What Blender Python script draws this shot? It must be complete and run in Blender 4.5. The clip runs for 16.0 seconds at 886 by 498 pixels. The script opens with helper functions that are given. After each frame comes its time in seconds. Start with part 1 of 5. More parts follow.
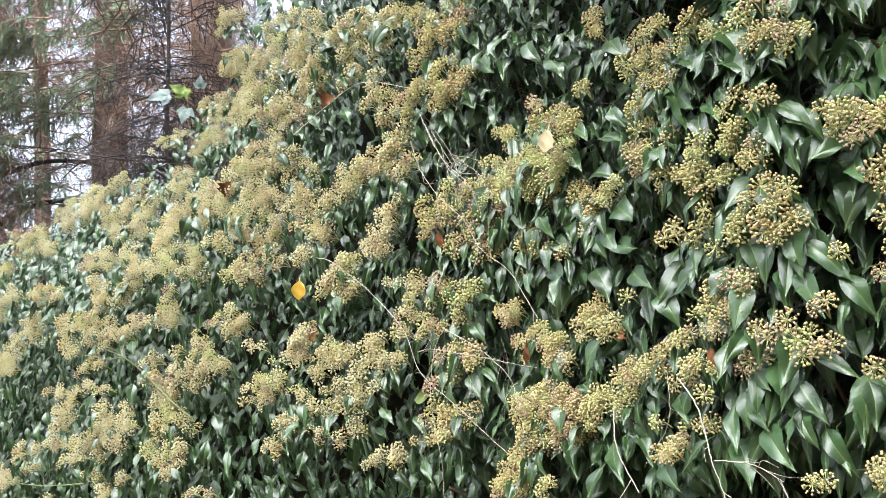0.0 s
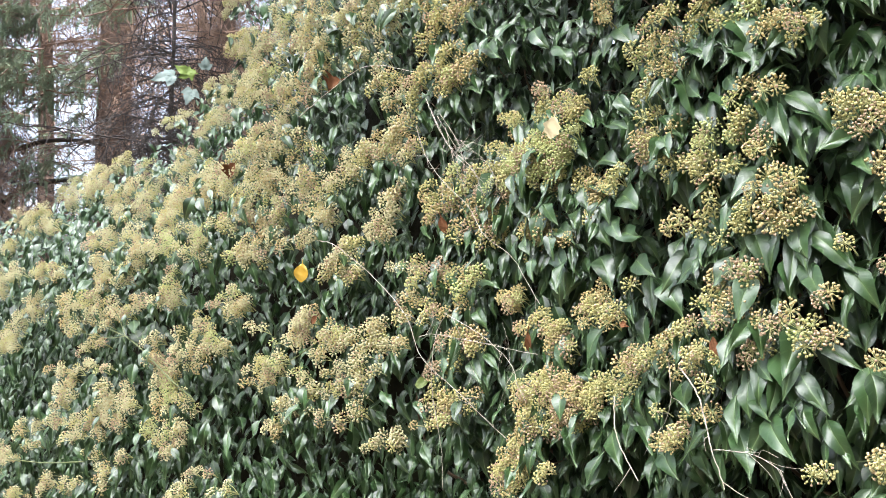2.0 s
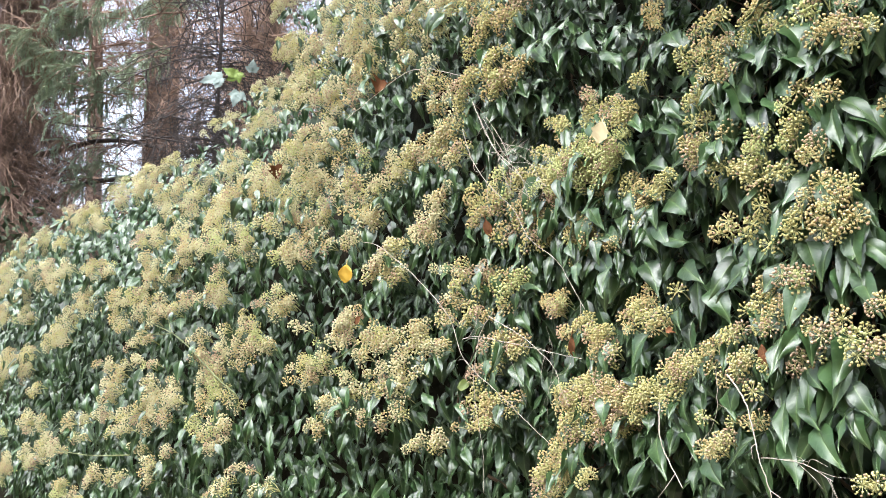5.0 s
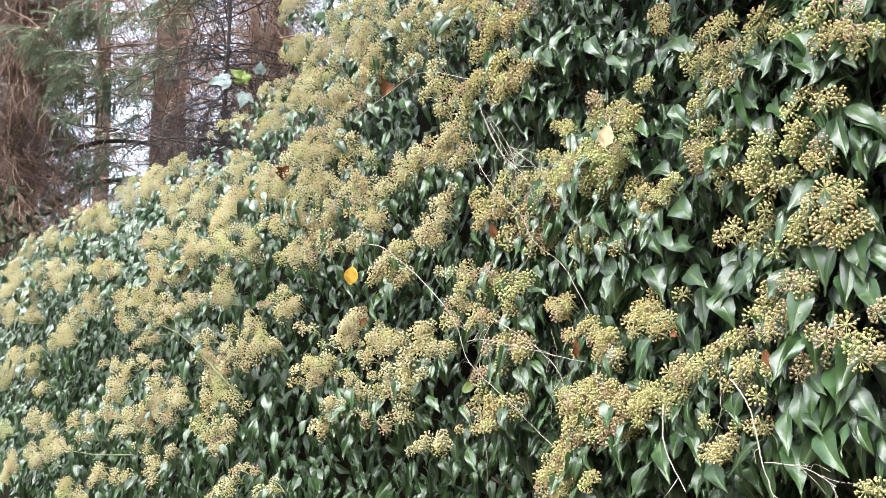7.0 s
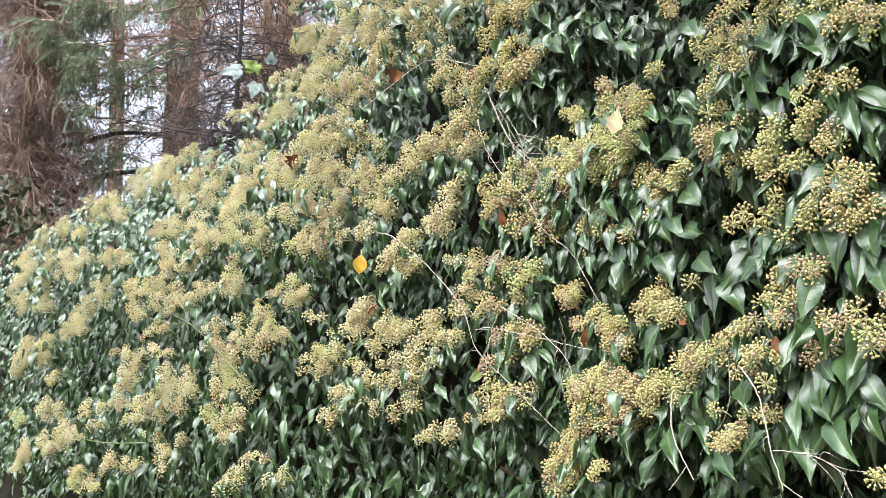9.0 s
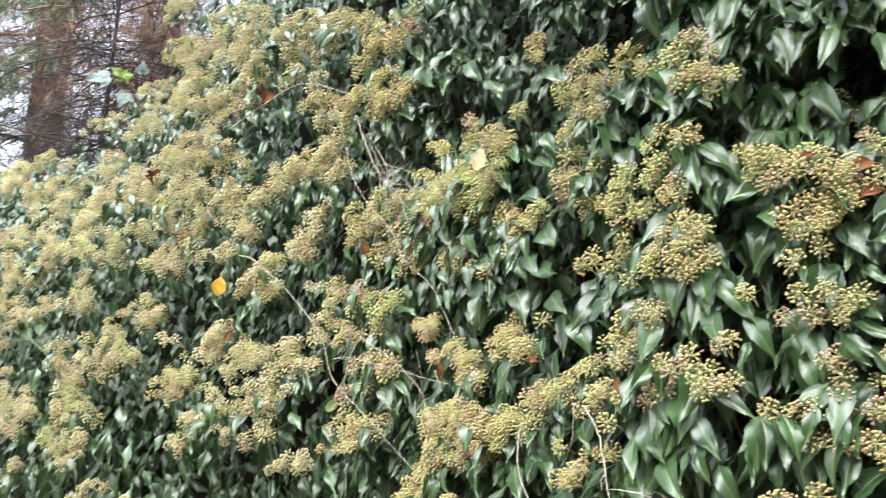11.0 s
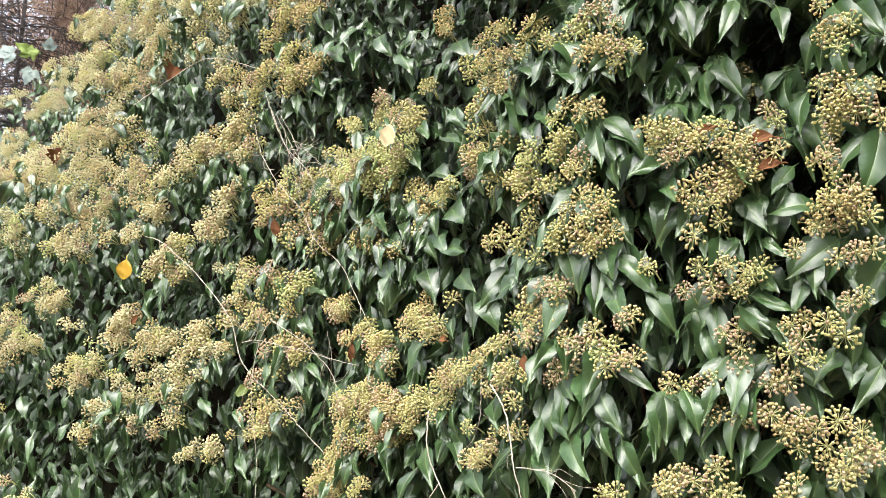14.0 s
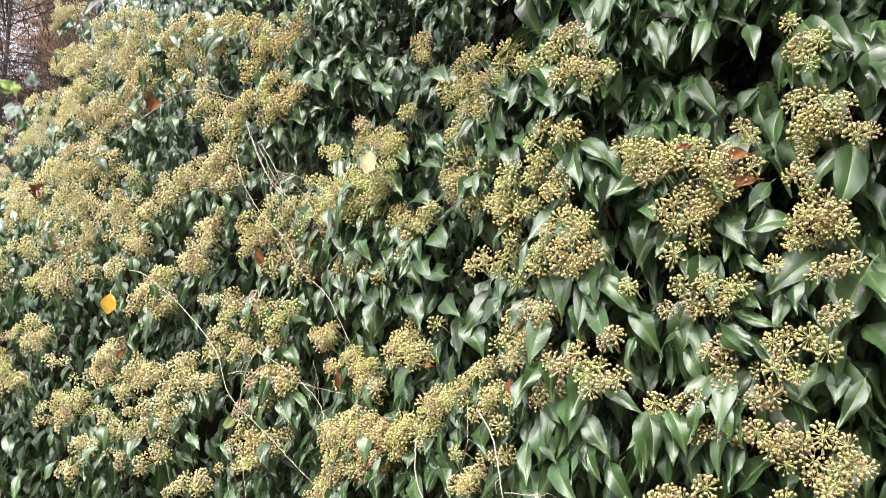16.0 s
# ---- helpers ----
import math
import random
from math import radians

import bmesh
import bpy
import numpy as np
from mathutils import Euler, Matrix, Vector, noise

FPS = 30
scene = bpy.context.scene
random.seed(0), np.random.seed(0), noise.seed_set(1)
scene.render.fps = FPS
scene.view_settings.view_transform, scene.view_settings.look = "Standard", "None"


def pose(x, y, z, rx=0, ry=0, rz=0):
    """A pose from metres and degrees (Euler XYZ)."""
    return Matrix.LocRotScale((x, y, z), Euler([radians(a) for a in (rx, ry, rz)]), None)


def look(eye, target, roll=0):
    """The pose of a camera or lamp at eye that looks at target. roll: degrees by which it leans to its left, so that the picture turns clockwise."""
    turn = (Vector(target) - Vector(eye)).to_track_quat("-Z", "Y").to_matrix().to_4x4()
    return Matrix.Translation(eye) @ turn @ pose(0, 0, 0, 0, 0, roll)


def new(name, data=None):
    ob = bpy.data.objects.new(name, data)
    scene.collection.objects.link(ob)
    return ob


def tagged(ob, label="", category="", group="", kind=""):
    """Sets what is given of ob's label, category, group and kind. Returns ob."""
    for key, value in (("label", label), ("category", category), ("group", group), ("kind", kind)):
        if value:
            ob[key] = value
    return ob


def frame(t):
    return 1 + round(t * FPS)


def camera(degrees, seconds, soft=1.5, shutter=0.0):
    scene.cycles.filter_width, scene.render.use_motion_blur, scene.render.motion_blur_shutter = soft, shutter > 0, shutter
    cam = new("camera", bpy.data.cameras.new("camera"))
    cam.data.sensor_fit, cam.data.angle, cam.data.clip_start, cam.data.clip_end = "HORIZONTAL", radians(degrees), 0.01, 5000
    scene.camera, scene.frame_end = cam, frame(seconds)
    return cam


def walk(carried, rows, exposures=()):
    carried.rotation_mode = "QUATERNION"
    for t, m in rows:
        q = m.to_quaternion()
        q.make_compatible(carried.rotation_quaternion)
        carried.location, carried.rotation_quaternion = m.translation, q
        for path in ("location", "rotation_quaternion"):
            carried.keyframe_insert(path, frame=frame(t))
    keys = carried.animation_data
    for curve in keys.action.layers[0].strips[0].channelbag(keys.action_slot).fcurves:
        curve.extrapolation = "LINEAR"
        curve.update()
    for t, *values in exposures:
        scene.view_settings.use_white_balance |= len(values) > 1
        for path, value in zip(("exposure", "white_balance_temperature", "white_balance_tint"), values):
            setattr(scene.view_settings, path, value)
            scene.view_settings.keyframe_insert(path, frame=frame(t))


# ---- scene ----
cam = camera(53.94, 16.0, 0.85, 0.45)
PATH = [
    (0.0, (0.0164, 0.0122, 1.5592), (0.1223, 1.9884, 1.8484), -2.92),
    (0.5, (0.0176, 0.0137, 1.5604), (0.1341, 1.9901, 1.8434), -2.73),
    (1.0, (0.0135, 0.0254, 1.557), (0.1547, 2.0054, 1.801), -1.63),
    (1.5, (0.0126, 0.0225, 1.5553), (0.1384, 2.0032, 1.8026), -1.31),
    (2.0, (0.0135, 0.0149, 1.5555), (0.114, 1.9953, 1.8159), -1.76),
    (2.5, (0.014, 0.0158, 1.5547), (0.1064, 1.9968, 1.8138), -1.99),
    (3.0, (0.0149, 0.0159, 1.5552), (0.1036, 1.9976, 1.8105), -2.12),
    (3.5, (0.014, 0.0146, 1.5554), (0.0964, 1.9969, 1.8079), -1.99),
    (4.0, (0.0076, 0.0137, 1.5515), (0.0596, 1.997, 1.8041), -1.4),
    (4.5, (0.0005, 0.0099, 1.5504), (0.023, 1.9919, 1.8178), -0.77),
    (7.0, (-0.0, -0.0, 1.55), (-0.0, 1.9805, 1.8282), 0.0),
    (7.5, (-0.0027, -0.0019, 1.5486), (-0.0207, 1.9798, 1.8179), 0.23),
    (8.0, (-0.0051, -0.0001, 1.5455), (-0.0405, 1.9826, 1.8057), 0.34),
    (8.2, (-0.0046, -0.0004, 1.546), (-0.044, 1.9821, 1.8072), 0.29),
    (10.3, (0.0362, 0.0392, 1.5336), (0.0919, 2.0217, 1.7918), 0.32),
    (10.5, (0.0343, 0.0399, 1.5362), (0.1472, 2.0204, 1.7912), 1.35),
    (11.0, (0.0398, 0.0168, 1.5511), (0.2903, 1.9742, 1.8764), 1.83),
    (11.5, (0.0634, 0.0228, 1.5533), (0.4039, 1.9641, 1.893), 0.01),
    (12.0, (0.0659, 0.0256, 1.5512), (0.4043, 1.9717, 1.8646), 0.31),
    (12.5, (0.075, 0.0305, 1.5548), (0.4551, 1.9665, 1.882), 0.05),
    (13.0, (0.0789, 0.0359, 1.5487), (0.4902, 1.968, 1.8614), 1.04),
    (13.5, (0.0813, 0.0387, 1.5475), (0.4959, 1.9722, 1.847), 0.68),
    (14.0, (0.0808, 0.0418, 1.5482), (0.4891, 1.9779, 1.8394), 0.72),
    (14.5, (0.0811, 0.0427, 1.5469), (0.4924, 1.9776, 1.8419), 0.85),
    (15.0, (0.0823, 0.0417, 1.5476), (0.4929, 1.9752, 1.8529), 0.59),
    (15.5, (0.0857, 0.0443, 1.55), (0.5177, 1.9728, 1.8574), 0.21),
    (16.0, (0.0923, 0.0406, 1.5513), (0.521, 1.9636, 1.8951), -1.06),
]
walk(cam, [(t, look(eye, target, roll)) for t, eye, target, roll in PATH], [(0.0, 2.28, 6000, 10), (8.0, 2.36, 6040, 11), (12.3, 2.36, 6100, 8), (14.5, 2.38, 6480, 10), (16.0, 2.40, 6480, 10)])

# ---- light ----
world = bpy.data.worlds.new("overcast_sky")
scene.world = world
world.use_nodes = True
wn = world.node_tree.nodes
sky = wn.new("ShaderNodeTexSky")
sky.sky_type, sky.sun_disc = "NISHITA", False
sky.sun_elevation, sky.sun_rotation = radians(59), radians(223)
sky.air_density, sky.dust_density, sky.ozone_density = 1.0, 6.0, 1.0
wn["Background"].inputs["Strength"].default_value = 0.15
cloud = wn.new("ShaderNodeHueSaturation")
cloud.inputs["Saturation"].default_value, cloud.inputs["Value"].default_value = 0.50, 1.0
world.node_tree.links.new(sky.outputs["Color"], cloud.inputs["Color"])
world.node_tree.links.new(cloud.outputs["Color"], wn["Background"].inputs["Color"])

sun = new("sun", bpy.data.lights.new("sun", "SUN"))
sun.data.energy, sun.data.angle, sun.data.color = 0.6, radians(70), (1.0, 0.94, 0.86)
sun.matrix_world = look((0, 0, 10), (2.4, 2.6, 4.2))


# ---- materials ----
def material(name, low, high, rough=0.5, scale=40.0, bump=0.2, spread=0.5, spec=0.5, per="island", metal=0.0):
    """Two colours mixed by noise at two sizes and by a chance of each piece."""
    m = bpy.data.materials.new(name)
    m.use_nodes = True
    nt = m.node_tree
    n, k = nt.nodes, nt.links.new
    bsdf = n["Principled BSDF"]
    coord = n.new("ShaderNodeTexCoord")
    big, fine = n.new("ShaderNodeTexNoise"), n.new("ShaderNodeTexNoise")
    big.inputs["Scale"].default_value, fine.inputs["Scale"].default_value = scale * 0.15, scale
    fine.inputs["Detail"].default_value = 6
    for t in (big, fine):
        k(coord.outputs["Object"], t.inputs["Vector"])
    chance = n.new("ShaderNodeObjectInfo").outputs["Random"] if per == "object" else n.new("ShaderNodeNewGeometry").outputs["Random Per Island"]
    add = n.new("ShaderNodeMath")
    add.operation = "MULTIPLY_ADD"
    add.inputs[1].default_value = spread
    k(chance, add.inputs[0])
    mean = n.new("ShaderNodeMath")
    mean.operation = "MULTIPLY"
    k(big.outputs["Fac"], mean.inputs[0])
    k(fine.outputs["Fac"], mean.inputs[1])
    k(mean.outputs[0], add.inputs[2])
    mix = n.new("ShaderNodeMix")
    mix.data_type = "RGBA"
    k(add.outputs[0], mix.inputs["Factor"])
    mix.inputs["A"].default_value, mix.inputs["B"].default_value = (*low, 1), (*high, 1)
    k(mix.outputs["Result"], bsdf.inputs["Base Color"])
    bsdf.inputs["Roughness"].default_value = rough
    bsdf.inputs["Metallic"].default_value = metal
    bsdf.inputs["Specular IOR Level"].default_value = spec
    if bump:
        b = n.new("ShaderNodeBump")
        b.inputs["Strength"].default_value, b.inputs["Distance"].default_value = bump, 0.4 / scale
        k(fine.outputs["Fac"], b.inputs["Height"])
        k(b.outputs["Normal"], bsdf.inputs["Normal"])
    return m


def leaf_material(name, low, high, vein, rough, per):
    """Ivy blade: two greens, pale midrib and side veins drawn over the leaf's own length and width, waxy gloss."""
    m = material(name, low, high, rough, 60.0, 0.0, 0.75, 0.56, per)
    nt = m.node_tree
    n, k = nt.nodes, nt.links.new
    bsdf = n["Principled BSDF"]
    uv = n.new("ShaderNodeUVMap")
    sep = n.new("ShaderNodeSeparateXYZ")
    k(uv.outputs["UV"], sep.inputs[0])

    def maths(op, a, b=None, c=None):
        q = n.new("ShaderNodeMath")
        q.operation = op
        for i, v in enumerate((a, b, c)):
            if v is None:
                continue
            if isinstance(v, (int, float)):
                q.inputs[i].default_value = v
            else:
                k(v, q.inputs[i])
        return q.outputs[0]

    across = maths("ABSOLUTE", maths("SUBTRACT", sep.outputs[0], 0.5))
    rib = maths("SMOOTH_MIN", maths("DIVIDE", 0.010, maths("ADD", across, 0.010)), 1.0, 0.05)
    slant = maths("SUBTRACT", sep.outputs[1], maths("MULTIPLY", across, 0.9))
    side = maths("POWER", maths("ABSOLUTE", maths("SINE", maths("MULTIPLY", slant, 16.0))), 14.0)
    lines = maths("MAXIMUM", rib, maths("MULTIPLY", side, 0.20))
    mix = n.new("ShaderNodeMix")
    mix.data_type = "RGBA"
    old = bsdf.inputs["Base Color"].links[0].from_socket
    k(maths("MULTIPLY", lines, 0.85), mix.inputs["Factor"])
    k(old, mix.inputs["A"])
    mix.inputs["B"].default_value = (*vein, 1)
    k(mix.outputs["Result"], bsdf.inputs["Base Color"])
    b = n.new("ShaderNodeBump")
    b.inputs["Strength"].default_value, b.inputs["Distance"].default_value = 0.40, 0.002
    noise_tex = n.new("ShaderNodeTexNoise")
    noise_tex.inputs["Scale"].default_value = 5.0
    k(uv.outputs["UV"], noise_tex.inputs["Vector"])
    k(maths("ADD", maths("MULTIPLY", lines, -0.6), noise_tex.outputs["Fac"]), b.inputs["Height"])
    k(b.outputs["Normal"], bsdf.inputs["Normal"])
    bsdf.inputs["Specular Tint"].default_value = (0.95, 0.96, 1.0, 1)
    worn = n.new("ShaderNodeMapRange")
    worn.inputs["To Min"].default_value, worn.inputs["To Max"].default_value = rough - 0.08, rough + 0.14
    k(noise_tex.outputs["Fac"], worn.inputs["Value"])
    k(worn.outputs["Result"], bsdf.inputs["Roughness"])
    return m


LEAF = leaf_material("ivy_leaf", (0.0055, 0.0150, 0.0052), (0.0235, 0.060, 0.0145), (0.12, 0.18, 0.07), 0.385, "island")
LEAF_NEAR = leaf_material("ivy_leaf_near", (0.0055, 0.0150, 0.0052), (0.0235, 0.060, 0.0145), (0.12, 0.18, 0.07), 0.385, "object")
BERRY = [
    material("berry_yellow_green", (0.305, 0.292, 0.110), (0.480, 0.446, 0.207), 0.75, 300, 0.0, 0.55, 0.15),
    material("berry_ochre", (0.327, 0.264, 0.116), (0.501, 0.413, 0.213), 0.75, 300, 0.0, 0.55, 0.15),
    material("berry_tan", (0.273, 0.193, 0.122), (0.436, 0.330, 0.226), 0.75, 300, 0.0, 0.55, 0.15),
    material("berry_green", (0.305, 0.341, 0.128), (0.469, 0.495, 0.232), 0.75, 300, 0.0, 0.55, 0.15),
    material("berry_cream", (0.360, 0.336, 0.183), (0.556, 0.522, 0.317), 0.75, 300, 0.0, 0.55, 0.15),
]
STALK = material("flower_stalk", (0.35, 0.37, 0.15), (0.52, 0.50, 0.245), 0.6, 200, 0.0)
GREENSTEM = material("green_stem", (0.052, 0.0715, 0.0195), (0.117, 0.137, 0.0455), 0.6, 120, 0.2)
TWIG = material("dry_twig", (0.27, 0.23, 0.18), (0.42, 0.38, 0.32), 0.75, 120, 0.4)
WOOD = material("ivy_stem", (0.063, 0.042, 0.0245), (0.168, 0.112, 0.063), 0.8, 90, 0.6)
# near-black base colour stands in for the shade deep in the ivy
INNER = material("painted_inner_shade", (0.004, 0.006, 0.003), (0.016, 0.014, 0.008), 0.95, 45, 0.9, 0.5, 0.1)
BROWN = material("dead_leaf_brown", (0.066, 0.026, 0.011), (0.16, 0.070, 0.028), 0.85, 60, 0.6, 0.5, 0.2)
PALE = material("dead_leaf_pale", (0.40, 0.33, 0.19), (0.55, 0.48, 0.31), 0.7, 60, 0.3, 0.5, 0.2)
YELLOW = material("yellow_leaf", (0.38, 0.22, 0.02), (0.46, 0.30, 0.035), 0.45, 50, 0.2)
BARK = material("spruce_bark", (0.068, 0.046, 0.035), (0.17, 0.12, 0.09), 0.9, 25, 0.9)
DEADWOOD = material("dead_spruce_twigs", (0.112, 0.072, 0.049), (0.275, 0.18, 0.128), 0.9, 30, 0.2, 0.8)
REDWOOD = material("dead_reddish_twigs", (0.095, 0.06, 0.043), (0.25, 0.168, 0.122), 0.9, 30, 0.2, 0.8)
DARKWOOD = material("dark_branch", (0.0245, 0.0196, 0.0175), (0.063, 0.049, 0.042), 0.9, 30, 0.5)
NEEDLE = material("spruce_needles", (0.16, 0.215, 0.135), (0.32, 0.39, 0.25), 0.6, 20, 0.0, 0.8)
# tan tone set for the light it bounces under leaves and berries
SOIL = material("bounce_tan_ground", (0.06, 0.048, 0.028), (0.15, 0.12, 0.07), 0.95, 14, 0.9)
SAPLEAF = material("pale_young_leaf", (0.10, 0.135, 0.115), (0.19, 0.23, 0.21), 0.7, 40, 0.2, 0.5, 0.2)
FRESH = material("fresh_lime_leaf", (0.07, 0.11, 0.013), (0.14, 0.19, 0.035), 0.6, 40, 0.2, 0.5, 0.25)
LIME = material("lime_leaf", (0.036, 0.054, 0.0072), (0.09, 0.12, 0.018), 0.5, 40, 0.2)
FARGREEN = material("far_undergrowth", (0.016, 0.026, 0.010), (0.05, 0.066, 0.028), 0.8, 6, 0.3, 0.8)

rng = np.random.default_rng(7)


# ---- mesh helpers ----
def mesh_of(name, verts, faces, mats, slots=None, uvs=None, smooth=True, crease=False):
    """A mesh from vertex and face arrays (all faces with the same number of corners). crease: a sharp fold along leaf midribs."""
    verts, faces = np.asarray(verts, np.float32), np.asarray(faces, np.int32)
    me = bpy.data.meshes.new(name)
    count, width = faces.shape
    me.vertices.add(len(verts))
    me.vertices.foreach_set("co", verts.ravel())
    me.loops.add(count * width)
    me.loops.foreach_set("vertex_index", faces.ravel())
    me.polygons.add(count)
    me.polygons.foreach_set("loop_start", np.arange(0, count * width, width, dtype=np.int32))
    for mt in mats:
        me.materials.append(mt)
    if slots is not None:
        me.polygons.foreach_set("material_index", np.asarray(slots, np.int32))
    if uvs is not None:
        layer = me.uv_layers.new(name="UVMap")
        layer.data.foreach_set("uv", np.asarray(uvs, np.float32)[faces.ravel()].ravel())
    me.update(calc_edges=True)
    if crease:
        ends = np.empty(len(me.edges) * 2, np.int32)
        me.edges.foreach_get("vertices", ends)
        rib = np.abs(np.asarray(uvs)[:, 0] - 0.5) < 1e-6
        me.edges.foreach_set("use_edge_sharp", rib[ends].reshape(-1, 2).all(1))
    me.polygons.foreach_set("use_smooth", np.full(count, smooth))
    me.validate()
    return me


def tri(faces):
    """Quads to triangles."""
    f = np.asarray(faces)
    return np.concatenate([f[:, [0, 1, 2]], f[:, [0, 2, 3]]])


def part_mesh(name, me, parent, label=""):
    ob = new(name, me)
    ob.parent = parent
    return tagged(ob, label)


def thing(name, label, category, group="", kind="", at=(0, 0, 0)):
    ob = new(name)
    ob.location = at
    ob.empty_display_size = 0.05
    return tagged(ob, label, category, group, kind)


class Pile:
    """Gathers many small shapes into one mesh."""

    def __init__(self):
        self.v, self.f, self.s, self.u, self.n = [], [], [], [], 0

    def add(self, verts, faces, slot=0, uv=None):
        self.v.append(verts)
        self.f.append(np.asarray(faces) + self.n)
        self.s.append(np.full(len(faces), slot) if np.isscalar(slot) else slot)
        self.u.append(uv if uv is not None else np.zeros((len(verts), 2)))
        self.n += len(verts)

    def mesh(self, name, mats, smooth=True, crease=False):
        return mesh_of(name, np.concatenate(self.v), np.concatenate(self.f), mats, np.concatenate(self.s), np.concatenate(self.u), smooth, crease)


def tube(points, radii, sides=5):
    """A tapered tube along points: vertices and triangles."""
    p = np.asarray(points, float)
    r = np.interp(np.linspace(0, 1, len(p)), np.linspace(0, 1, len(radii)), radii)
    d = np.gradient(p, axis=0)
    d /= np.linalg.norm(d, axis=1)[:, None] + 1e-9
    ref = np.array([0.31, 0.2, 0.93]) if abs(d[0] @ np.array([0.31, 0.2, 0.93])) < 0.9 else np.array([1.0, 0, 0])
    a = np.cross(d, ref)
    a /= np.linalg.norm(a, axis=1)[:, None] + 1e-9
    b = np.cross(d, a)
    ang = np.arange(sides) * 2 * np.pi / sides
    ring = a[:, None] * np.cos(ang)[None, :, None] + b[:, None] * np.sin(ang)[None, :, None]
    v = (p[:, None] + ring * r[:, None, None]).reshape(-1, 3)
    i, j = np.meshgrid(np.arange(len(p) - 1), np.arange(sides), indexing="ij")
    i, j = i.ravel(), j.ravel()
    k = (j + 1) % sides
    f = np.stack([i * sides + j, i * sides + k, (i + 1) * sides + k, (i + 1) * sides + j], 1)
    return v, tri(f)


def smooth_line(points, steps=5):
    """A rounded line through points (Catmull-Rom)."""
    p = np.asarray(points, float)
    p = np.concatenate([[2 * p[0] - p[1]], p, [2 * p[-1] - p[-2]]])
    out = []
    for i in range(1, len(p) - 2):
        for t in np.arange(steps) / steps:
            out.append(0.5 * (2 * p[i] + (p[i + 1] - p[i - 1]) * t + (2 * p[i - 1] - 5 * p[i] + 4 * p[i + 1] - p[i + 2]) * t * t + (3 * p[i] - p[i - 1] - 3 * p[i + 1] + p[i + 2]) * t**3))
    out.append(p[-2])
    return np.array(out)


# ---- the hedge's plan: s runs along its face, n out of it, z up ----
HEDGE_AT, ALONG, OUT = np.array([0.7, 0.9]), np.array([-0.681, 0.733]), np.array([-0.733, -0.681])
FACE_S = [-1.2, 0, 0.25, 0.5, 0.9, 1.3, 1.7, 2.0, 3.0, 6.0]
FACE_N = [0.07, -0.03, 0.02, -0.115, -0.255, -0.275, -0.235, -0.125, -0.035, 0.015]
TOP_S = [-2.0, 2.60, 2.78, 2.90, 3.05, 3.5, 3.9, 4.1, 4.6, 7.0]
TOP_Z = [3.45, 3.40, 3.05, 2.72, 2.43, 2.35, 2.28, 2.17, 2.06, 1.97]


def face(s, z):
    """How far the hedge's face stands out at s, z: it bellies, leans back at its far end, and has an unseen overhang
    added above head height at its near end to block light.
    """
    n = np.interp(s, FACE_S, FACE_N)
    # overhang out of view, put in to keep sky light off the near end
    n = n + np.clip((1.0 - s) / 0.5, 0, 1) * 0.75 * np.clip(z - 2.25, 0, 0.9)
    return n - np.clip((s - 1.75) / 0.5, 0, 1) * 0.95 * np.clip(z - 1.93, 0, 0.75)


def top(s):
    return np.interp(s, TOP_S, TOP_Z)


def place(s, n, z):
    """World place of hedge coordinates."""
    s, n, z = np.broadcast_arrays(np.asarray(s, float), n, z)
    xy = HEDGE_AT + s[..., None] * ALONG + n[..., None] * OUT
    return np.concatenate([xy, z[..., None]], -1)


def on_face(s, z, off=0.0):
    return place(s, face(np.asarray(s, float), np.asarray(z, float)) + off, z)


OUT3, ALONG3, UP3 = np.array([*OUT, 0.0]), np.array([*ALONG, 0.0]), np.array([0, 0, 1.0])

# ---- ground and distance ----
g = bmesh.new()
bmesh.ops.create_grid(g, x_segments=120, y_segments=120, size=60)
for v in g.verts:
    far = v.co.length
    v.co.z = 0.05 * noise.noise(v.co * 0.7) * min(1, far / 3)
    if far > 55:
        v.co.xy *= 30
me = bpy.data.meshes.new("ground")
g.to_mesh(me)
g.free()
me.materials.append(SOIL)
tagged(new("ground", me), "ground out of view, toned tan to bounce light upwards", "ground", kind="structure")

# unseen ring added behind and beside the camera to block low sky light
ring, walls, quads = np.radians(np.arange(150, 412, 1.5)), [], []
for k, a in enumerate(ring):
    for j, h in enumerate(np.linspace(0, 1, 16)):
        p = Vector((np.cos(a) * 3, np.sin(a) * 3, h * 4))
        tall = 8.5 + 2.2 * noise.noise(Vector((a * 4, 0, 0)))
        d = 12.5 + 1.6 * noise.noise(p) + 0.8 * noise.noise(p * 4) + 2.5 * h * h
        walls.append((np.cos(a) * d, np.sin(a) * d, h * tall - 0.1))
        if k and j:
            n = k * 16 + j
            quads.append((n - 17, n - 16, n, n - 1))
tagged(new("backdrop", mesh_of("backdrop", walls, quads, [FARGREEN])), "dark green ring out of view, added to block low sky light", "woodland", kind="structure")

# ---- ivy hedge ----
hedge = thing("ivy_hedge", "tall dense ivy hedge in flower with glossy dark green leaves", "hedge", at=(0.0, 1.65, 0.0))
ROOT = np.array([0.0, 1.65, 0.0])

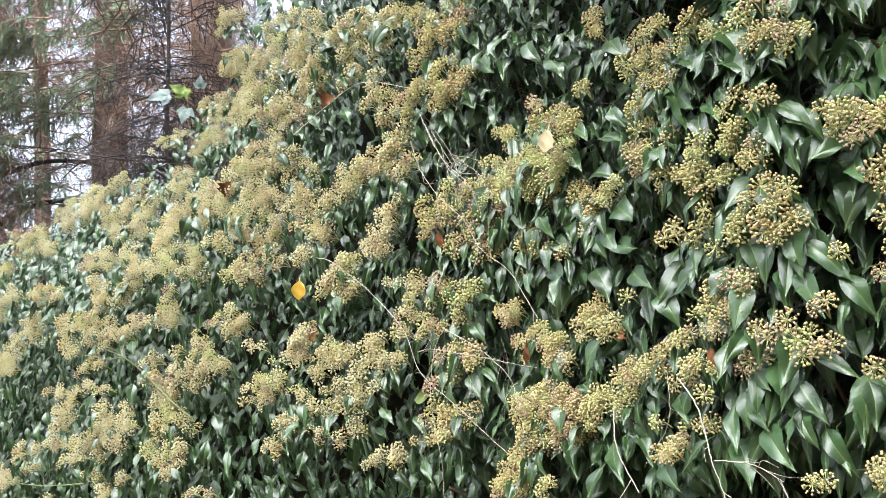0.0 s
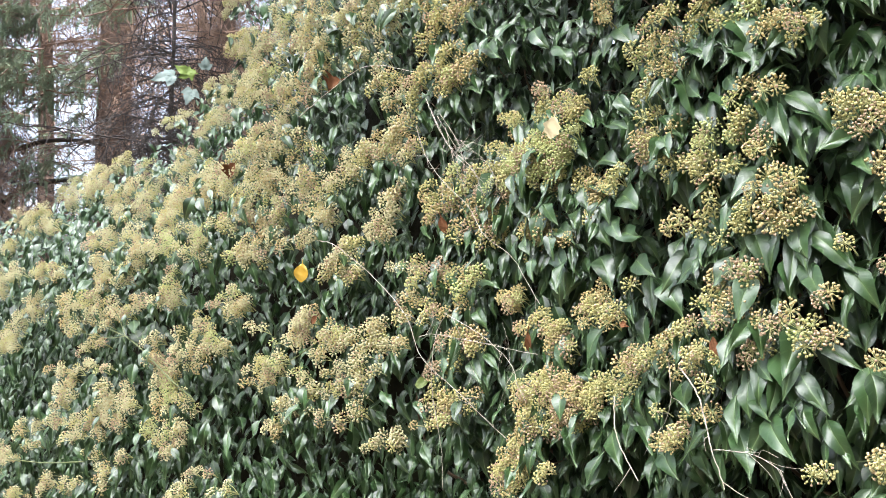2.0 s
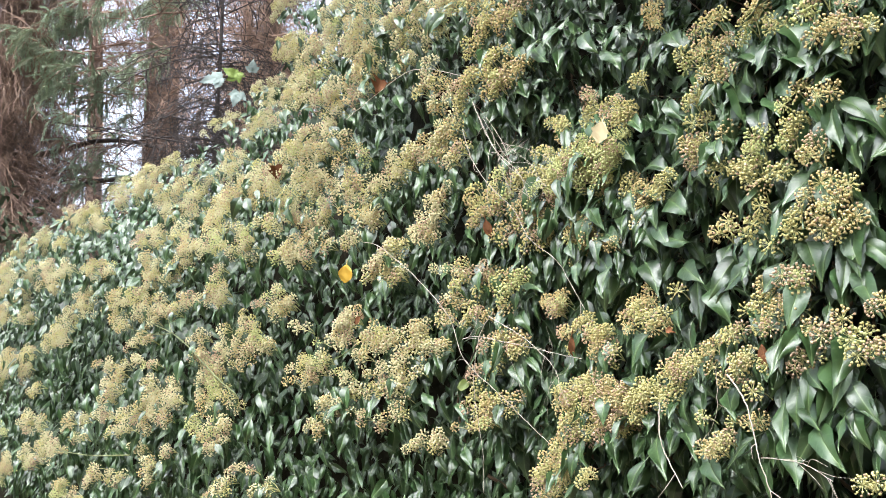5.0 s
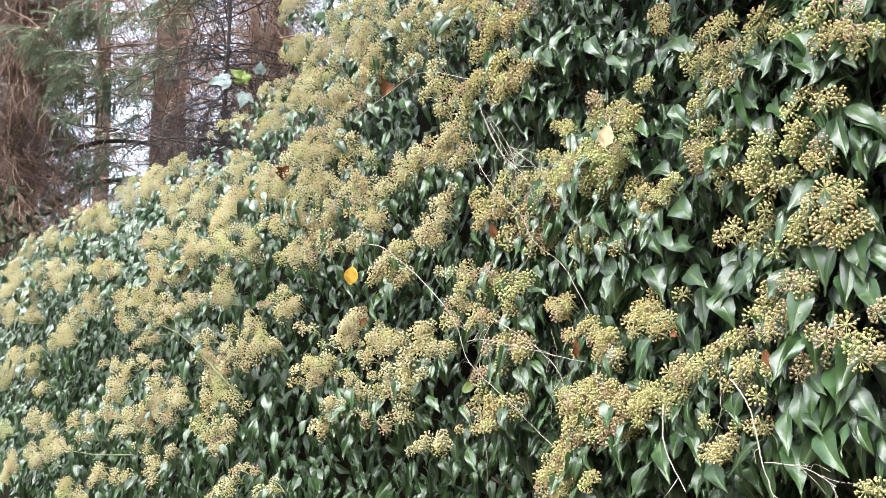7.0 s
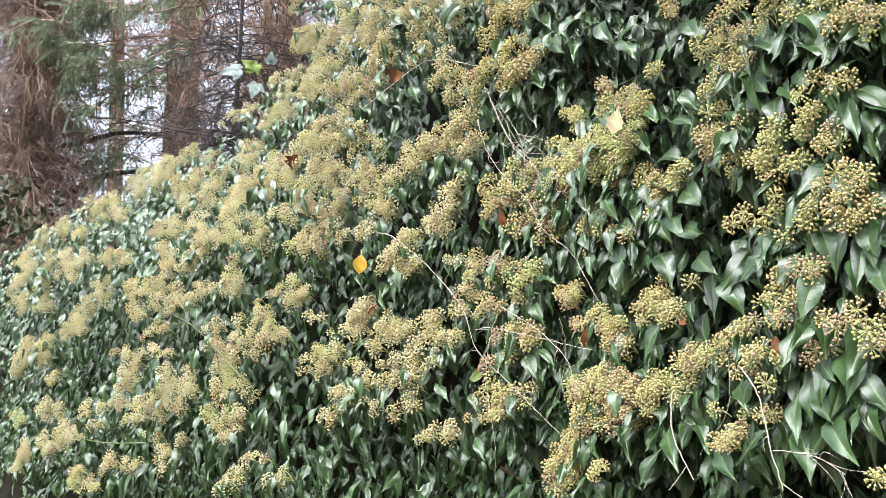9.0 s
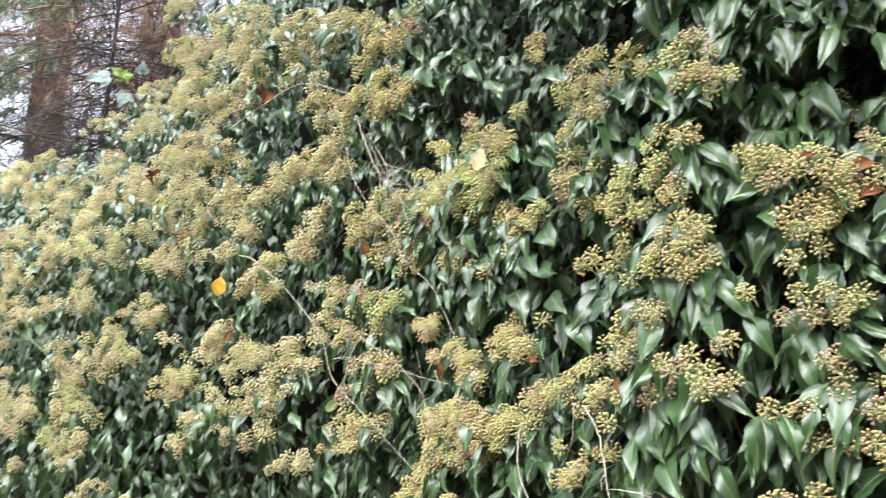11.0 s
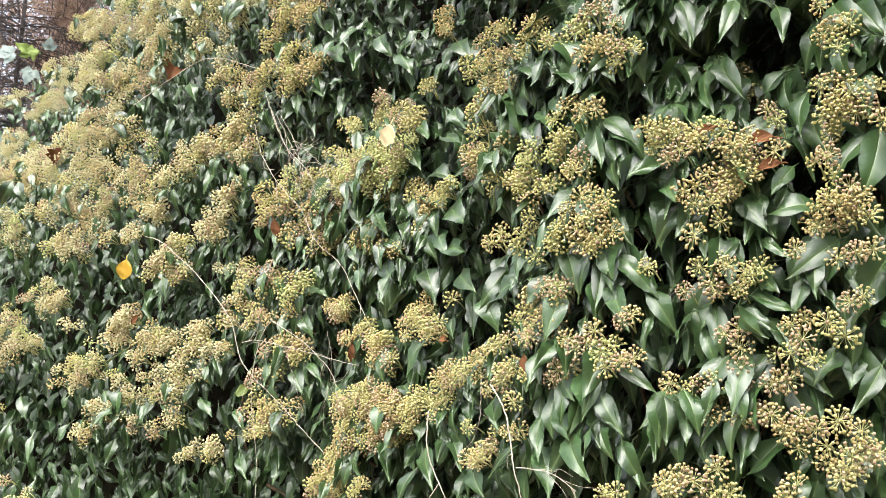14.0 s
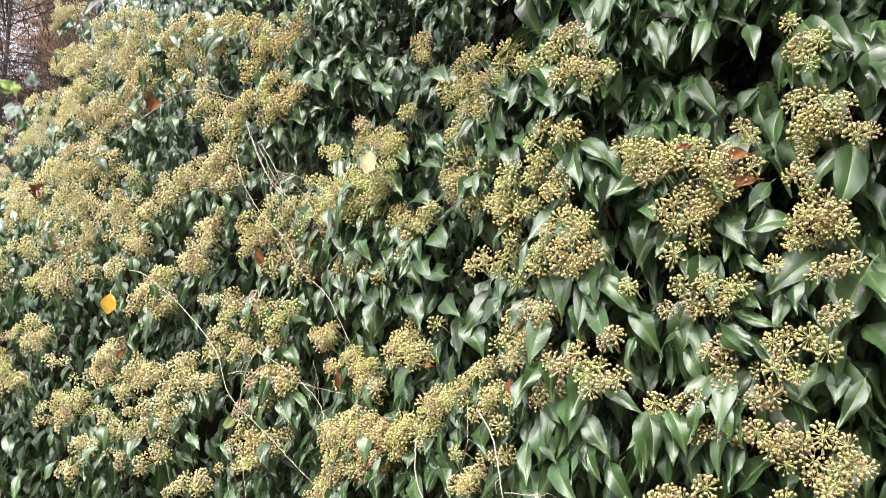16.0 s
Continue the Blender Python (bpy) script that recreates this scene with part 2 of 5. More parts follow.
FLOWER_HEADS = []
FLOWER_HEADS += [
    (-0.064, 1.863, 10), (-0.055, 1.687, 11), (-0.054, 1.724, 11), (-0.045, 1.841, 13), (-0.045, 1.94, 9), (-0.041, 1.639, 11),
    (-0.038, 1.685, 12), (-0.037, 1.468, 15), (-0.036, 1.881, 10), (-0.035, 1.758, 8), (-0.034, 1.498, 12), (-0.034, 1.727, 10),
    (-0.031, 1.916, 10), (-0.029, 1.633, 7), (-0.029, 1.856, 16), (-0.023, 1.741, 11), (-0.021, 1.597, 9), (-0.02, 1.68, 11),
    (-0.019, 1.773, 11), (-0.016, 1.716, 11), (-0.016, 1.967, 10), (-0.015, 1.843, 13), (-0.012, 1.508, 11), (-0.012, 1.748, 11),
    (-0.005, 1.612, 11), (-0.001, 1.717, 10), (0.001, 1.481, 11), (0.002, 1.87, 12), (0.005, 1.463, 12), (0.008, 1.572, 10),
]
FLOWER_HEADS += [
    (0.012, 1.498, 11), (0.019, 1.594, 10), (0.021, 1.692, 10), (0.023, 1.51, 12), (0.029, 1.477, 11), (0.029, 1.863, 8),
    (0.031, 1.578, 9), (0.033, 1.918, 7), (0.035, 1.437, 11), (0.036, 1.843, 9), (0.04, 1.497, 9), (0.04, 1.806, 10),
    (0.04, 1.881, 9), (0.044, 1.854, 8), (0.047, 1.933, 8), (0.05, 1.547, 13), (0.051, 1.578, 9), (0.054, 1.512, 10),
    (0.067, 1.781, 12), (0.069, 1.665, 8), (0.07, 1.816, 11), (0.072, 1.512, 10), (0.082, 1.649, 12), (0.082, 1.803, 13),
    (0.084, 1.562, 9), (0.084, 1.584, 8), (0.089, 1.505, 9), (0.089, 1.783, 12), (0.091, 1.76, 11), (0.091, 1.915, 8),
]
FLOWER_HEADS += [
    (0.092, 1.676, 9), (0.094, 1.838, 9), (0.095, 1.815, 13), (0.101, 1.73, 12), (0.104, 1.683, 12), (0.105, 1.881, 9),
    (0.106, 1.945, 7), (0.108, 1.915, 10), (0.109, 1.751, 11), (0.11, 1.647, 11), (0.112, 1.451, 9), (0.112, 1.656, 9),
    (0.113, 1.844, 9), (0.114, 1.785, 13), (0.115, 1.549, 8), (0.116, 1.51, 13), (0.12, 1.824, 11), (0.124, 1.677, 11),
    (0.127, 1.751, 11), (0.129, 1.714, 9), (0.129, 1.945, 8), (0.131, 1.425, 9), (0.135, 1.539, 13), (0.137, 1.437, 10),
    (0.139, 1.815, 10), (0.14, 1.65, 12), (0.145, 1.84, 7), (0.151, 1.905, 7), (0.153, 1.806, 12), (0.159, 1.545, 9),
]
FLOWER_HEADS += [
    (0.161, 1.423, 10), (0.162, 1.849, 8), (0.178, 1.847, 8), (0.182, 1.679, 10), (0.218, 1.986, 11), (0.227, 1.961, 7),
    (0.236, 1.562, 11), (0.237, 1.718, 14), (0.238, 1.415, 13), (0.24, 1.759, 15), (0.241, 1.965, 13), (0.247, 1.605, 12),
    (0.25, 1.705, 8), (0.255, 1.741, 13), (0.256, 1.951, 13), (0.257, 1.877, 14), (0.261, 1.77, 13), (0.265, 1.714, 13),
    (0.271, 1.991, 13), (0.272, 1.805, 13), (0.281, 1.586, 14), (0.286, 1.758, 14), (0.293, 1.597, 7), (0.295, 1.898, 13),
    (0.301, 1.858, 12), (0.308, 1.656, 10), (0.311, 1.559, 13), (0.312, 1.62, 9), (0.315, 1.886, 9), (0.318, 1.84, 16),
]
FLOWER_HEADS += [
    (0.322, 1.724, 10), (0.33, 1.632, 15), (0.332, 2.011, 12), (0.336, 1.666, 10), (0.341, 1.8, 15), (0.355, 1.71, 12),
    (0.362, 1.6, 15), (0.362, 2.036, 14), (0.373, 1.658, 11), (0.375, 1.86, 13), (0.376, 2.022, 16), (0.377, 1.552, 12),
    (0.377, 1.841, 17), (0.381, 1.636, 14), (0.384, 1.602, 11), (0.385, 1.742, 16), (0.388, 2.006, 11), (0.394, 1.854, 11),
    (0.396, 1.517, 12), (0.396, 1.728, 11), (0.409, 1.564, 9), (0.41, 1.626, 10), (0.41, 1.968, 10), (0.415, 1.474, 13),
    (0.415, 1.822, 13), (0.425, 1.832, 11), (0.433, 1.548, 14), (0.433, 1.755, 10), (0.437, 2.022, 17), (0.441, 1.976, 14),
]
FLOWER_HEADS += [
    (0.444, 1.596, 13), (0.448, 1.89, 14), (0.449, 2.063, 14), (0.457, 1.472, 10), (0.458, 1.743, 15), (0.461, 1.532, 10),
    (0.468, 1.589, 15), (0.473, 1.987, 14), (0.477, 2.029, 18), (0.479, 1.442, 10), (0.486, 1.892, 12), (0.489, 1.966, 11),
    (0.496, 2.065, 16), (0.497, 1.548, 12), (0.497, 1.577, 14), (0.497, 1.864, 9), (0.498, 1.432, 12), (0.505, 1.921, 16),
    (0.505, 2.027, 18), (0.513, 1.476, 9), (0.518, 1.43, 10), (0.52, 1.565, 14), (0.525, 1.894, 14), (0.547, 1.548, 14),
    (0.563, 1.668, 11), (0.572, 1.557, 18), (0.581, 2.113, 11), (0.596, 1.548, 11), (0.598, 2.144, 19), (0.6, 1.485, 11),
]
FLOWER_HEADS += [
    (0.613, 1.502, 13), (0.622, 1.839, 13), (0.628, 1.612, 13), (0.64, 1.52, 13), (0.645, 1.82, 13), (0.647, 1.656, 13),
    (0.649, 2.041, 12), (0.651, 1.85, 16), (0.683, 1.658, 18), (0.685, 1.615, 10), (0.686, 1.462, 13), (0.686, 1.49, 17),
    (0.689, 1.873, 14), (0.692, 1.987, 14), (0.697, 1.849, 14), (0.707, 1.996, 16), (0.708, 1.635, 14), (0.709, 1.918, 20),
    (0.715, 1.509, 18), (0.72, 2.021, 16), (0.727, 1.902, 16), (0.731, 1.44, 14), (0.742, 1.937, 26), (0.747, 1.498, 20),
    (0.758, 2, 17), (0.761, 1.517, 22), (0.763, 1.857, 15), (0.774, 1.608, 18), (0.775, 1.774, 13), (0.776, 1.588, 21),
]
FLOWER_HEADS += [
    (0.779, 1.467, 20), (0.789, 1.894, 19), (0.789, 2.047, 21), (0.792, 1.588, 17), (0.794, 1.507, 26), (0.794, 1.938, 37),
    (0.799, 1.799, 19), (0.808, 1.62, 21), (0.809, 1.768, 15), (0.83, 1.475, 26), (0.837, 1.816, 24), (0.844, 1.627, 13),
    (0.847, 1.505, 27), (0.85, 1.912, 22), (0.851, 1.93, 28), (0.856, 1.796, 20), (0.868, 1.431, 19), (0.872, 1.358, 15),
    (0.876, 2.016, 20), (0.882, 1.618, 11), (0.888, 1.461, 20), (0.89, 1.408, 19), (0.898, 1.685, 16), (0.903, 1.482, 24),
    (0.907, 1.918, 25), (0.908, 1.343, 20), (0.915, 1.658, 13), (0.915, 1.658, 13), (0.92, 1.385, 22), (0.921, 1.92, 23),
]
# the broad spray low on the face
FLOWER_HEADS += [(0.813, 1.499, 30), (0.731, 1.468, 28), (0.869, 1.424, 24), (0.914, 1.358, 26), (0.655, 1.504, 24), (0.58, 1.515, 20)]
# the bright lime-green spray
FLOWER_HEADS += [(0.885, 1.945, 18), (0.835, 1.938, 26), (0.770, 1.935, 27), (0.715, 1.900, 20), (0.79, 1.900, 20)]
FLOWER_HEADS += [
    (0.932, 1.853, 16), (0.932, 1.887, 25), (0.938, 1.314, 20), (0.945, 1.901, 21), (0.947, 1.814, 14), (0.951, 1.361, 20),
    (0.953, 1.985, 14), (0.955, 1.938, 21), (0.968, 1.327, 24), (0.968, 1.916, 26), (0.97, 1.869, 21), (0.989, 1.795, 14),
    (1.01, 2.296, 20), (1.011, 2.322, 24), (1.012, 1.851, 19), (1.013, 2.17, 17), (1.02, 1.84, 14), (1.023, 1.582, 14),
    (1.03, 1.722, 16), (1.03, 2.187, 24), (1.039, 1.705, 12), (1.04, 1.593, 16), (1.043, 1.904, 14), (1.046, 2.308, 20),
    (1.052, 1.954, 15), (1.053, 1.814, 14), (1.063, 1.683, 14), (1.067, 2.153, 12), (1.074, 1.618, 14), (1.077, 1.488, 14),
]
FLOWER_HEADS += [
    (1.077, 1.934, 20), (1.078, 1.884, 15), (1.08, 1.738, 17), (1.082, 2.189, 22), (1.082, 2.227, 15), (1.082, 2.332, 25),
    (1.091, 1.571, 14), (1.101, 2.161, 18), (1.102, 1.47, 19), (1.104, 1.925, 12), (1.108, 1.752, 20), (1.109, 1.607, 17),
    (1.112, 1.44, 14), (1.12, 2.298, 13), (1.124, 1.884, 15), (1.126, 1.487, 22), (1.126, 1.729, 20), (1.127, 1.547, 12),
    (1.128, 1.434, 12), (1.129, 2.321, 18), (1.136, 1.463, 17), (1.136, 2.363, 18), (1.138, 2.204, 23), (1.141, 1.906, 17),
    (1.144, 1.669, 15), (1.156, 2.255, 15), (1.159, 1.915, 13), (1.175, 2.186, 16), (1.181, 1.646, 12), (1.195, 2.151, 16),
]
FLOWER_HEADS += [
    (1.195, 2.39, 26), (1.199, 1.69, 15), (1.199, 1.728, 13), (1.201, 1.424, 15), (1.205, 2.093, 18), (1.207, 1.76, 13),
    (1.215, 2.183, 24), (1.217, 1.704, 15), (1.225, 2.024, 16), (1.254, 2.402, 27), (1.255, 2.042, 21), (1.256, 1.962, 18),
    (1.256, 2.097, 24), (1.257, 1.771, 13), (1.267, 2.217, 21), (1.268, 1.668, 16), (1.275, 1.604, 13), (1.275, 1.898, 16),
    (1.275, 2.074, 19), (1.275, 2.177, 16), (1.276, 1.383, 18), (1.276, 1.925, 18), (1.277, 2.381, 19), (1.296, 2.064, 27),
    (1.298, 1.942, 16), (1.307, 1.862, 19), (1.307, 2.333, 16), (1.308, 1.598, 18), (1.315, 2.047, 19), (1.316, 2.25, 14),
]
FLOWER_HEADS += [
    (1.324, 1.85, 11), (1.331, 1.393, 18), (1.331, 1.612, 21), (1.332, 1.898, 21), (1.332, 2.218, 16), (1.336, 2.436, 19),
    (1.343, 1.652, 16), (1.345, 2.365, 14), (1.349, 1.379, 13), (1.35, 1.625, 24), (1.362, 2.069, 25), (1.366, 1.593, 13),
    (1.369, 1.639, 13), (1.37, 2.035, 19), (1.372, 2.307, 25), (1.374, 2.439, 23), (1.377, 1.527, 19), (1.396, 1.843, 14),
    (1.4, 2.284, 17), (1.403, 1.56, 21), (1.404, 1.769, 16), (1.406, 2.012, 19), (1.412, 2.405, 23), (1.413, 2.435, 17),
    (1.414, 1.46, 16), (1.414, 1.533, 24), (1.419, 2.347, 14), (1.423, 1.493, 21), (1.426, 2.065, 17), (1.435, 1.792, 14),
]
FLOWER_HEADS += [
    (1.443, 1.614, 16), (1.445, 1.786, 19), (1.445, 1.82, 33), (1.457, 1.413, 11), (1.459, 1.506, 22), (1.459, 1.546, 19),
    (1.463, 1.621, 25), (1.466, 2.007, 28), (1.471, 2.421, 14), (1.482, 1.642, 25), (1.482, 1.795, 22), (1.491, 2.32, 26),
    (1.491, 2.472, 20), (1.492, 2.381, 17), (1.502, 1.769, 14), (1.504, 1.947, 23), (1.504, 1.983, 28), (1.511, 1.615, 22),
    (1.513, 2.356, 20), (1.516, 1.912, 14), (1.519, 1.581, 17), (1.526, 1.935, 20), (1.535, 2.47, 21), (1.54, 2.316, 21),
    (1.549, 1.505, 17), (1.55, 2.108, 15), (1.552, 2.244, 21), (1.552, 2.404, 27), (1.556, 1.45, 11), (1.561, 1.673, 20),
]
FLOWER_HEADS += [
    (1.566, 1.976, 32), (1.567, 1.889, 12), (1.568, 2.036, 23), (1.573, 2.294, 30), (1.573, 2.371, 18), (1.575, 1.86, 14),
    (1.577, 2.45, 24), (1.579, 2.513, 21), (1.581, 1.532, 20), (1.583, 1.631, 26), (1.592, 1.667, 26), (1.593, 2.237, 15),
    (1.597, 2.4, 30), (1.6, 1.476, 14), (1.601, 2.011, 26), (1.613, 2.103, 15), (1.615, 2.28, 27), (1.623, 1.632, 29),
    (1.629, 1.461, 23), (1.634, 2.152, 15), (1.642, 2.515, 15), (1.653, 2.033, 21), (1.657, 2.187, 21), (1.659, 2.289, 27),
    (1.66, 1.461, 17), (1.664, 2.362, 21), (1.665, 1.575, 20), (1.665, 2.434, 28), (1.666, 2.458, 21), (1.675, 1.953, 21),
]
FLOWER_HEADS += [
    (1.678, 2.129, 23), (1.68, 1.396, 17), (1.682, 1.424, 17), (1.685, 2.335, 15), (1.687, 1.931, 15), (1.695, 1.546, 18),
    (1.696, 1.887, 18), (1.7, 2.055, 24), (1.703, 2.181, 21), (1.704, 2.259, 21), (1.707, 1.561, 26), (1.715, 2.01, 24),
    (1.716, 1.919, 27), (1.717, 1.95, 21), (1.72, 1.524, 21), (1.726, 2.424, 28), (1.73, 1.844, 18), (1.735, 2.121, 31),
    (1.738, 2.169, 28), (1.739, 1.568, 21), (1.74, 1.875, 21), (1.742, 2.33, 31), (1.751, 2.061, 34), (1.76, 1.665, 12),
    (1.767, 1.969, 27), (1.767, 2.279, 28), (1.781, 1.847, 15), (1.783, 2.145, 31), (1.787, 1.718, 21), (1.792, 1.878, 15),
]
FLOWER_HEADS += [
    (1.793, 2.019, 31), (1.807, 1.749, 12), (1.812, 1.704, 15), (1.832, 1.246, 21), (1.836, 2.123, 28), (1.841, 1.945, 31),
    (1.847, 1.614, 18), (1.865, 1.744, 18), (1.872, 2.062, 32), (1.883, 1.637, 23), (1.894, 1.286, 12), (1.918, 1.668, 39),
    (1.928, 1.919, 31), (1.934, 2.037, 32), (1.935, 1.607, 43), (1.935, 2.089, 40), (1.96, 1.26, 21), (1.963, 1.402, 18),
    (1.963, 1.874, 24), (1.968, 1.485, 23), (1.991, 1.37, 22), (1.993, 1.228, 34), (1.995, 1.765, 19), (2, 1.592, 39),
    (2.021, 2.086, 33), (2.025, 1.798, 29), (2.027, 1.399, 23), (2.029, 1.21, 23), (2.032, 1.912, 32), (2.033, 1.515, 44),
]
FLOWER_HEADS += [
    (2.038, 1.345, 22), (2.063, 1.554, 40), (2.065, 1.753, 22), (2.073, 1.468, 32), (2.083, 1.641, 19), (2.097, 1.602, 16),
    (2.105, 1.972, 41), (2.11, 1.396, 32), (2.116, 1.904, 33), (2.156, 2.007, 25), (2.16, 2.056, 26), (2.185, 2.09, 35),
    (2.194, 1.751, 23), (2.203, 1.886, 42), (2.237, 1.505, 27), (2.237, 1.72, 20), (2.246, 1.472, 23), (2.263, 1.849, 26),
    (2.265, 1.309, 17), (2.278, 1.956, 43), (2.316, 1.741, 24), (2.325, 1.445, 47), (2.336, 1.571, 14), (2.352, 1.254, 17),
    (2.359, 1.286, 17), (2.36, 1.495, 38), (2.363, 2.21, 28), (2.383, 1.385, 24), (2.385, 1.814, 26), (2.39, 1.858, 44),
]
FLOWER_HEADS += [
    (2.391, 1.317, 20), (2.394, 1.736, 38), (2.404, 1.426, 34), (2.408, 1.658, 26), (2.415, 2.076, 46), (2.417, 1.58, 14),
    (2.423, 1.973, 36), (2.448, 1.765, 27), (2.453, 2.436, 29), (2.482, 2.268, 43), (2.489, 1.634, 18), (2.491, 2.164, 38),
    (2.5, 1.406, 32), (2.504, 1.234, 17), (2.519, 1.563, 21), (2.527, 1.974, 26), (2.529, 1.697, 27), (2.531, 1.37, 18),
    (2.541, 2.072, 38), (2.569, 1.22, 25), (2.569, 2.573, 30), (2.571, 1.744, 22), (2.572, 2.424, 29), (2.573, 1.781, 33),
    (2.58, 1.492, 36), (2.581, 2.467, 38), (2.586, 1.527, 18), (2.608, 1.572, 26), (2.611, 1.411, 25), (2.623, 2.723, 31),
]
FLOWER_HEADS += [
    (2.632, 2.648, 45), (2.643, 2.845, 45), (2.655, 2.179, 44), (2.657, 1.879, 28), (2.677, 2.795, 32), (2.68, 1.229, 26),
    (2.686, 3.037, 32), (2.716, 1.2, 18), (2.728, 2.29, 17), (2.735, 2.618, 32), (2.747, 2.705, 32), (2.754, 1.886, 29),
    (2.754, 2.171, 45), (2.754, 2.85, 46), (2.761, 3.035, 37), (2.767, 1.393, 17), (2.771, 1.332, 15), (2.8, 1.774, 42),
    (2.809, 1.146, 26), (2.874, 1.383, 27), (2.887, 2.54, 32), (2.898, 2.702, 43), (2.903, 1.74, 30), (2.93, 1.145, 42),
    (2.935, 1.662, 28), (2.951, 1.294, 27), (2.965, 1.913, 30), (2.985, 2.258, 44), (2.992, 2.085, 25), (2.998, 2.56, 23),
]
FLOWER_HEADS += [
    (2.999, 1.684, 40), (3.022, 2.372, 36), (3.05, 2.244, 44), (3.052, 2.351, 27), (3.054, 1.869, 31), (3.069, 1.287, 50),
    (3.076, 1.646, 24), (3.104, 2.201, 31), (3.11, 1.364, 24), (3.116, 1.915, 42), (3.142, 1.233, 20), (3.185, 1.483, 25),
    (3.194, 2.138, 40), (3.204, 2.353, 47), (3.226, 1.238, 33), (3.235, 2.331, 33), (3.25, 1.369, 38), (3.294, 1.608, 43),
    (3.294, 1.93, 39), (3.302, 2.039, 33), (3.313, 1.545, 34), (3.325, 1.769, 39), (3.341, 1.868, 44), (3.354, 2.325, 33),
    (3.381, 2.287, 29), (3.434, 2.226, 33), (3.443, 2.16, 59), (3.464, 1.2, 39), (3.487, 1.156, 31), (3.508, 1.588, 56),
]
FLOWER_HEADS += [
    (3.538, 1.904, 34), (3.557, 1.335, 22), (3.582, 1.781, 46), (3.596, 1.533, 45), (3.67, 1.867, 28), (3.686, 2.11, 54),
    (3.69, 1.965, 52), (3.712, 2.24, 40), (3.913, 2.095, 51),
]
VOIDS = [
    (3.05, 1.4, 0.07), (2.8, 1.49, 0.06), (1.84, 1.65, 0.05), (3.0, 1.58, 0.05), (1.39, 2.19, 0.049), (0.48, 1.77, 0.048),
    (0.57, 2.01, 0.047), (2.33, 1.51, 0.043), (1.75, 1.73, 0.042), (0.12, 1.98, 0.022), (0.09, 1.94, 0.022), (0.27, 1.41, 0.041),
    (1.91, 1.7, 0.04), (2.52, 1.58, 0.04), (2.26, 1.48, 0.04), (0.17, 1.99, 0.022), (0.64, 2.05, 0.035), (0.07, 1.99, 0.022),
    (0.92, 1.7, 0.034), (1.22, 2.05, 0.033), (0.54, 1.82, 0.032), (0.69, 2.16, 0.031), (1.04, 1.77, 0.03), (0.24, 1.52, 0.03),
    (1.16, 1.81, 0.028), (1.33, 1.71, 0.027), (0.07, 1.88, 0.027), (0.71, 2.02, 0.026), (1.47, 2.05, 0.026), (1.59, 1.75, 0.026),
    (0.04, 1.62, 0.026), (0.02, 1.78, 0.026), (0.45, 1.39, 0.024), (0.03, 1.96, 0.022),
]
# openings lined up with the camera's view to show sky: s, z at the face and at the back
GAPS = [(0.456, 1.732, 1.221, 1.951), (0.437, 1.761, 1.181, 2.014), (0.372, 1.79, 1.038, 2.078), (0.501, 1.921, 1.32, 2.367), (0.494, 1.99, 1.305, 2.518), (0.34, 1.859, 0.968, 2.23), (0.264, 1.871, 0.8, 2.255), (0.469, 2.05, 1.251, 2.649), (0.229, 1.926, 0.722, 2.377), (0.466, 1.905, 1.245, 2.332), (0.523, 2.043, 1.37, 2.633), (0.153, 1.967, 0.622, 2.514), (0.157, 1.949, 0.631, 2.473), (0.023, 1.922, 0.322, 2.41), (0.094, 1.962, 0.486, 2.502), (0.424, 1.73, 1.245, 1.967), (0.122, 2.005, 0.549, 2.601)]
CLEAR_LEAVES = []
CLEAR_LEAVES += [
    (-0.064, 1.818, -0.042, 1.736), (-0.056, 1.816, -0.003, 1.756), (-0.051, 1.563, -0.027, 1.511), (-0.049, 1.97, -0.08, 1.923),
    (-0.026, 1.67, -0.038, 1.637), (-0.026, 1.974, -0.066, 1.913), (-0.015, 1.703, 0.034, 1.659), (-0.013, 1.583, 0.015, 1.546),
    (-0.008, 1.954, -0.002, 1.892), (0.002, 1.648, -0.013, 1.619), (0.004, 1.745, 0.06, 1.733), (0.017, 1.674, 0.001, 1.638),
    (0.019, 1.662, 0.028, 1.614), (0.028, 1.791, 0.054, 1.756), (0.036, 1.986, 0.024, 1.931), (0.043, 1.486, 0.079, 1.438),
    (0.064, 1.709, 0.032, 1.683), (0.073, 1.644, 0.035, 1.614), (0.082, 2.001, 0.097, 1.943), (0.085, 1.761, 0.058, 1.71),
    (0.091, 1.633, 0.065, 1.589), (0.098, 1.495, 0.073, 1.461), (0.099, 1.711, 0.075, 1.672), (0.112, 1.547, 0.078, 1.529),
]
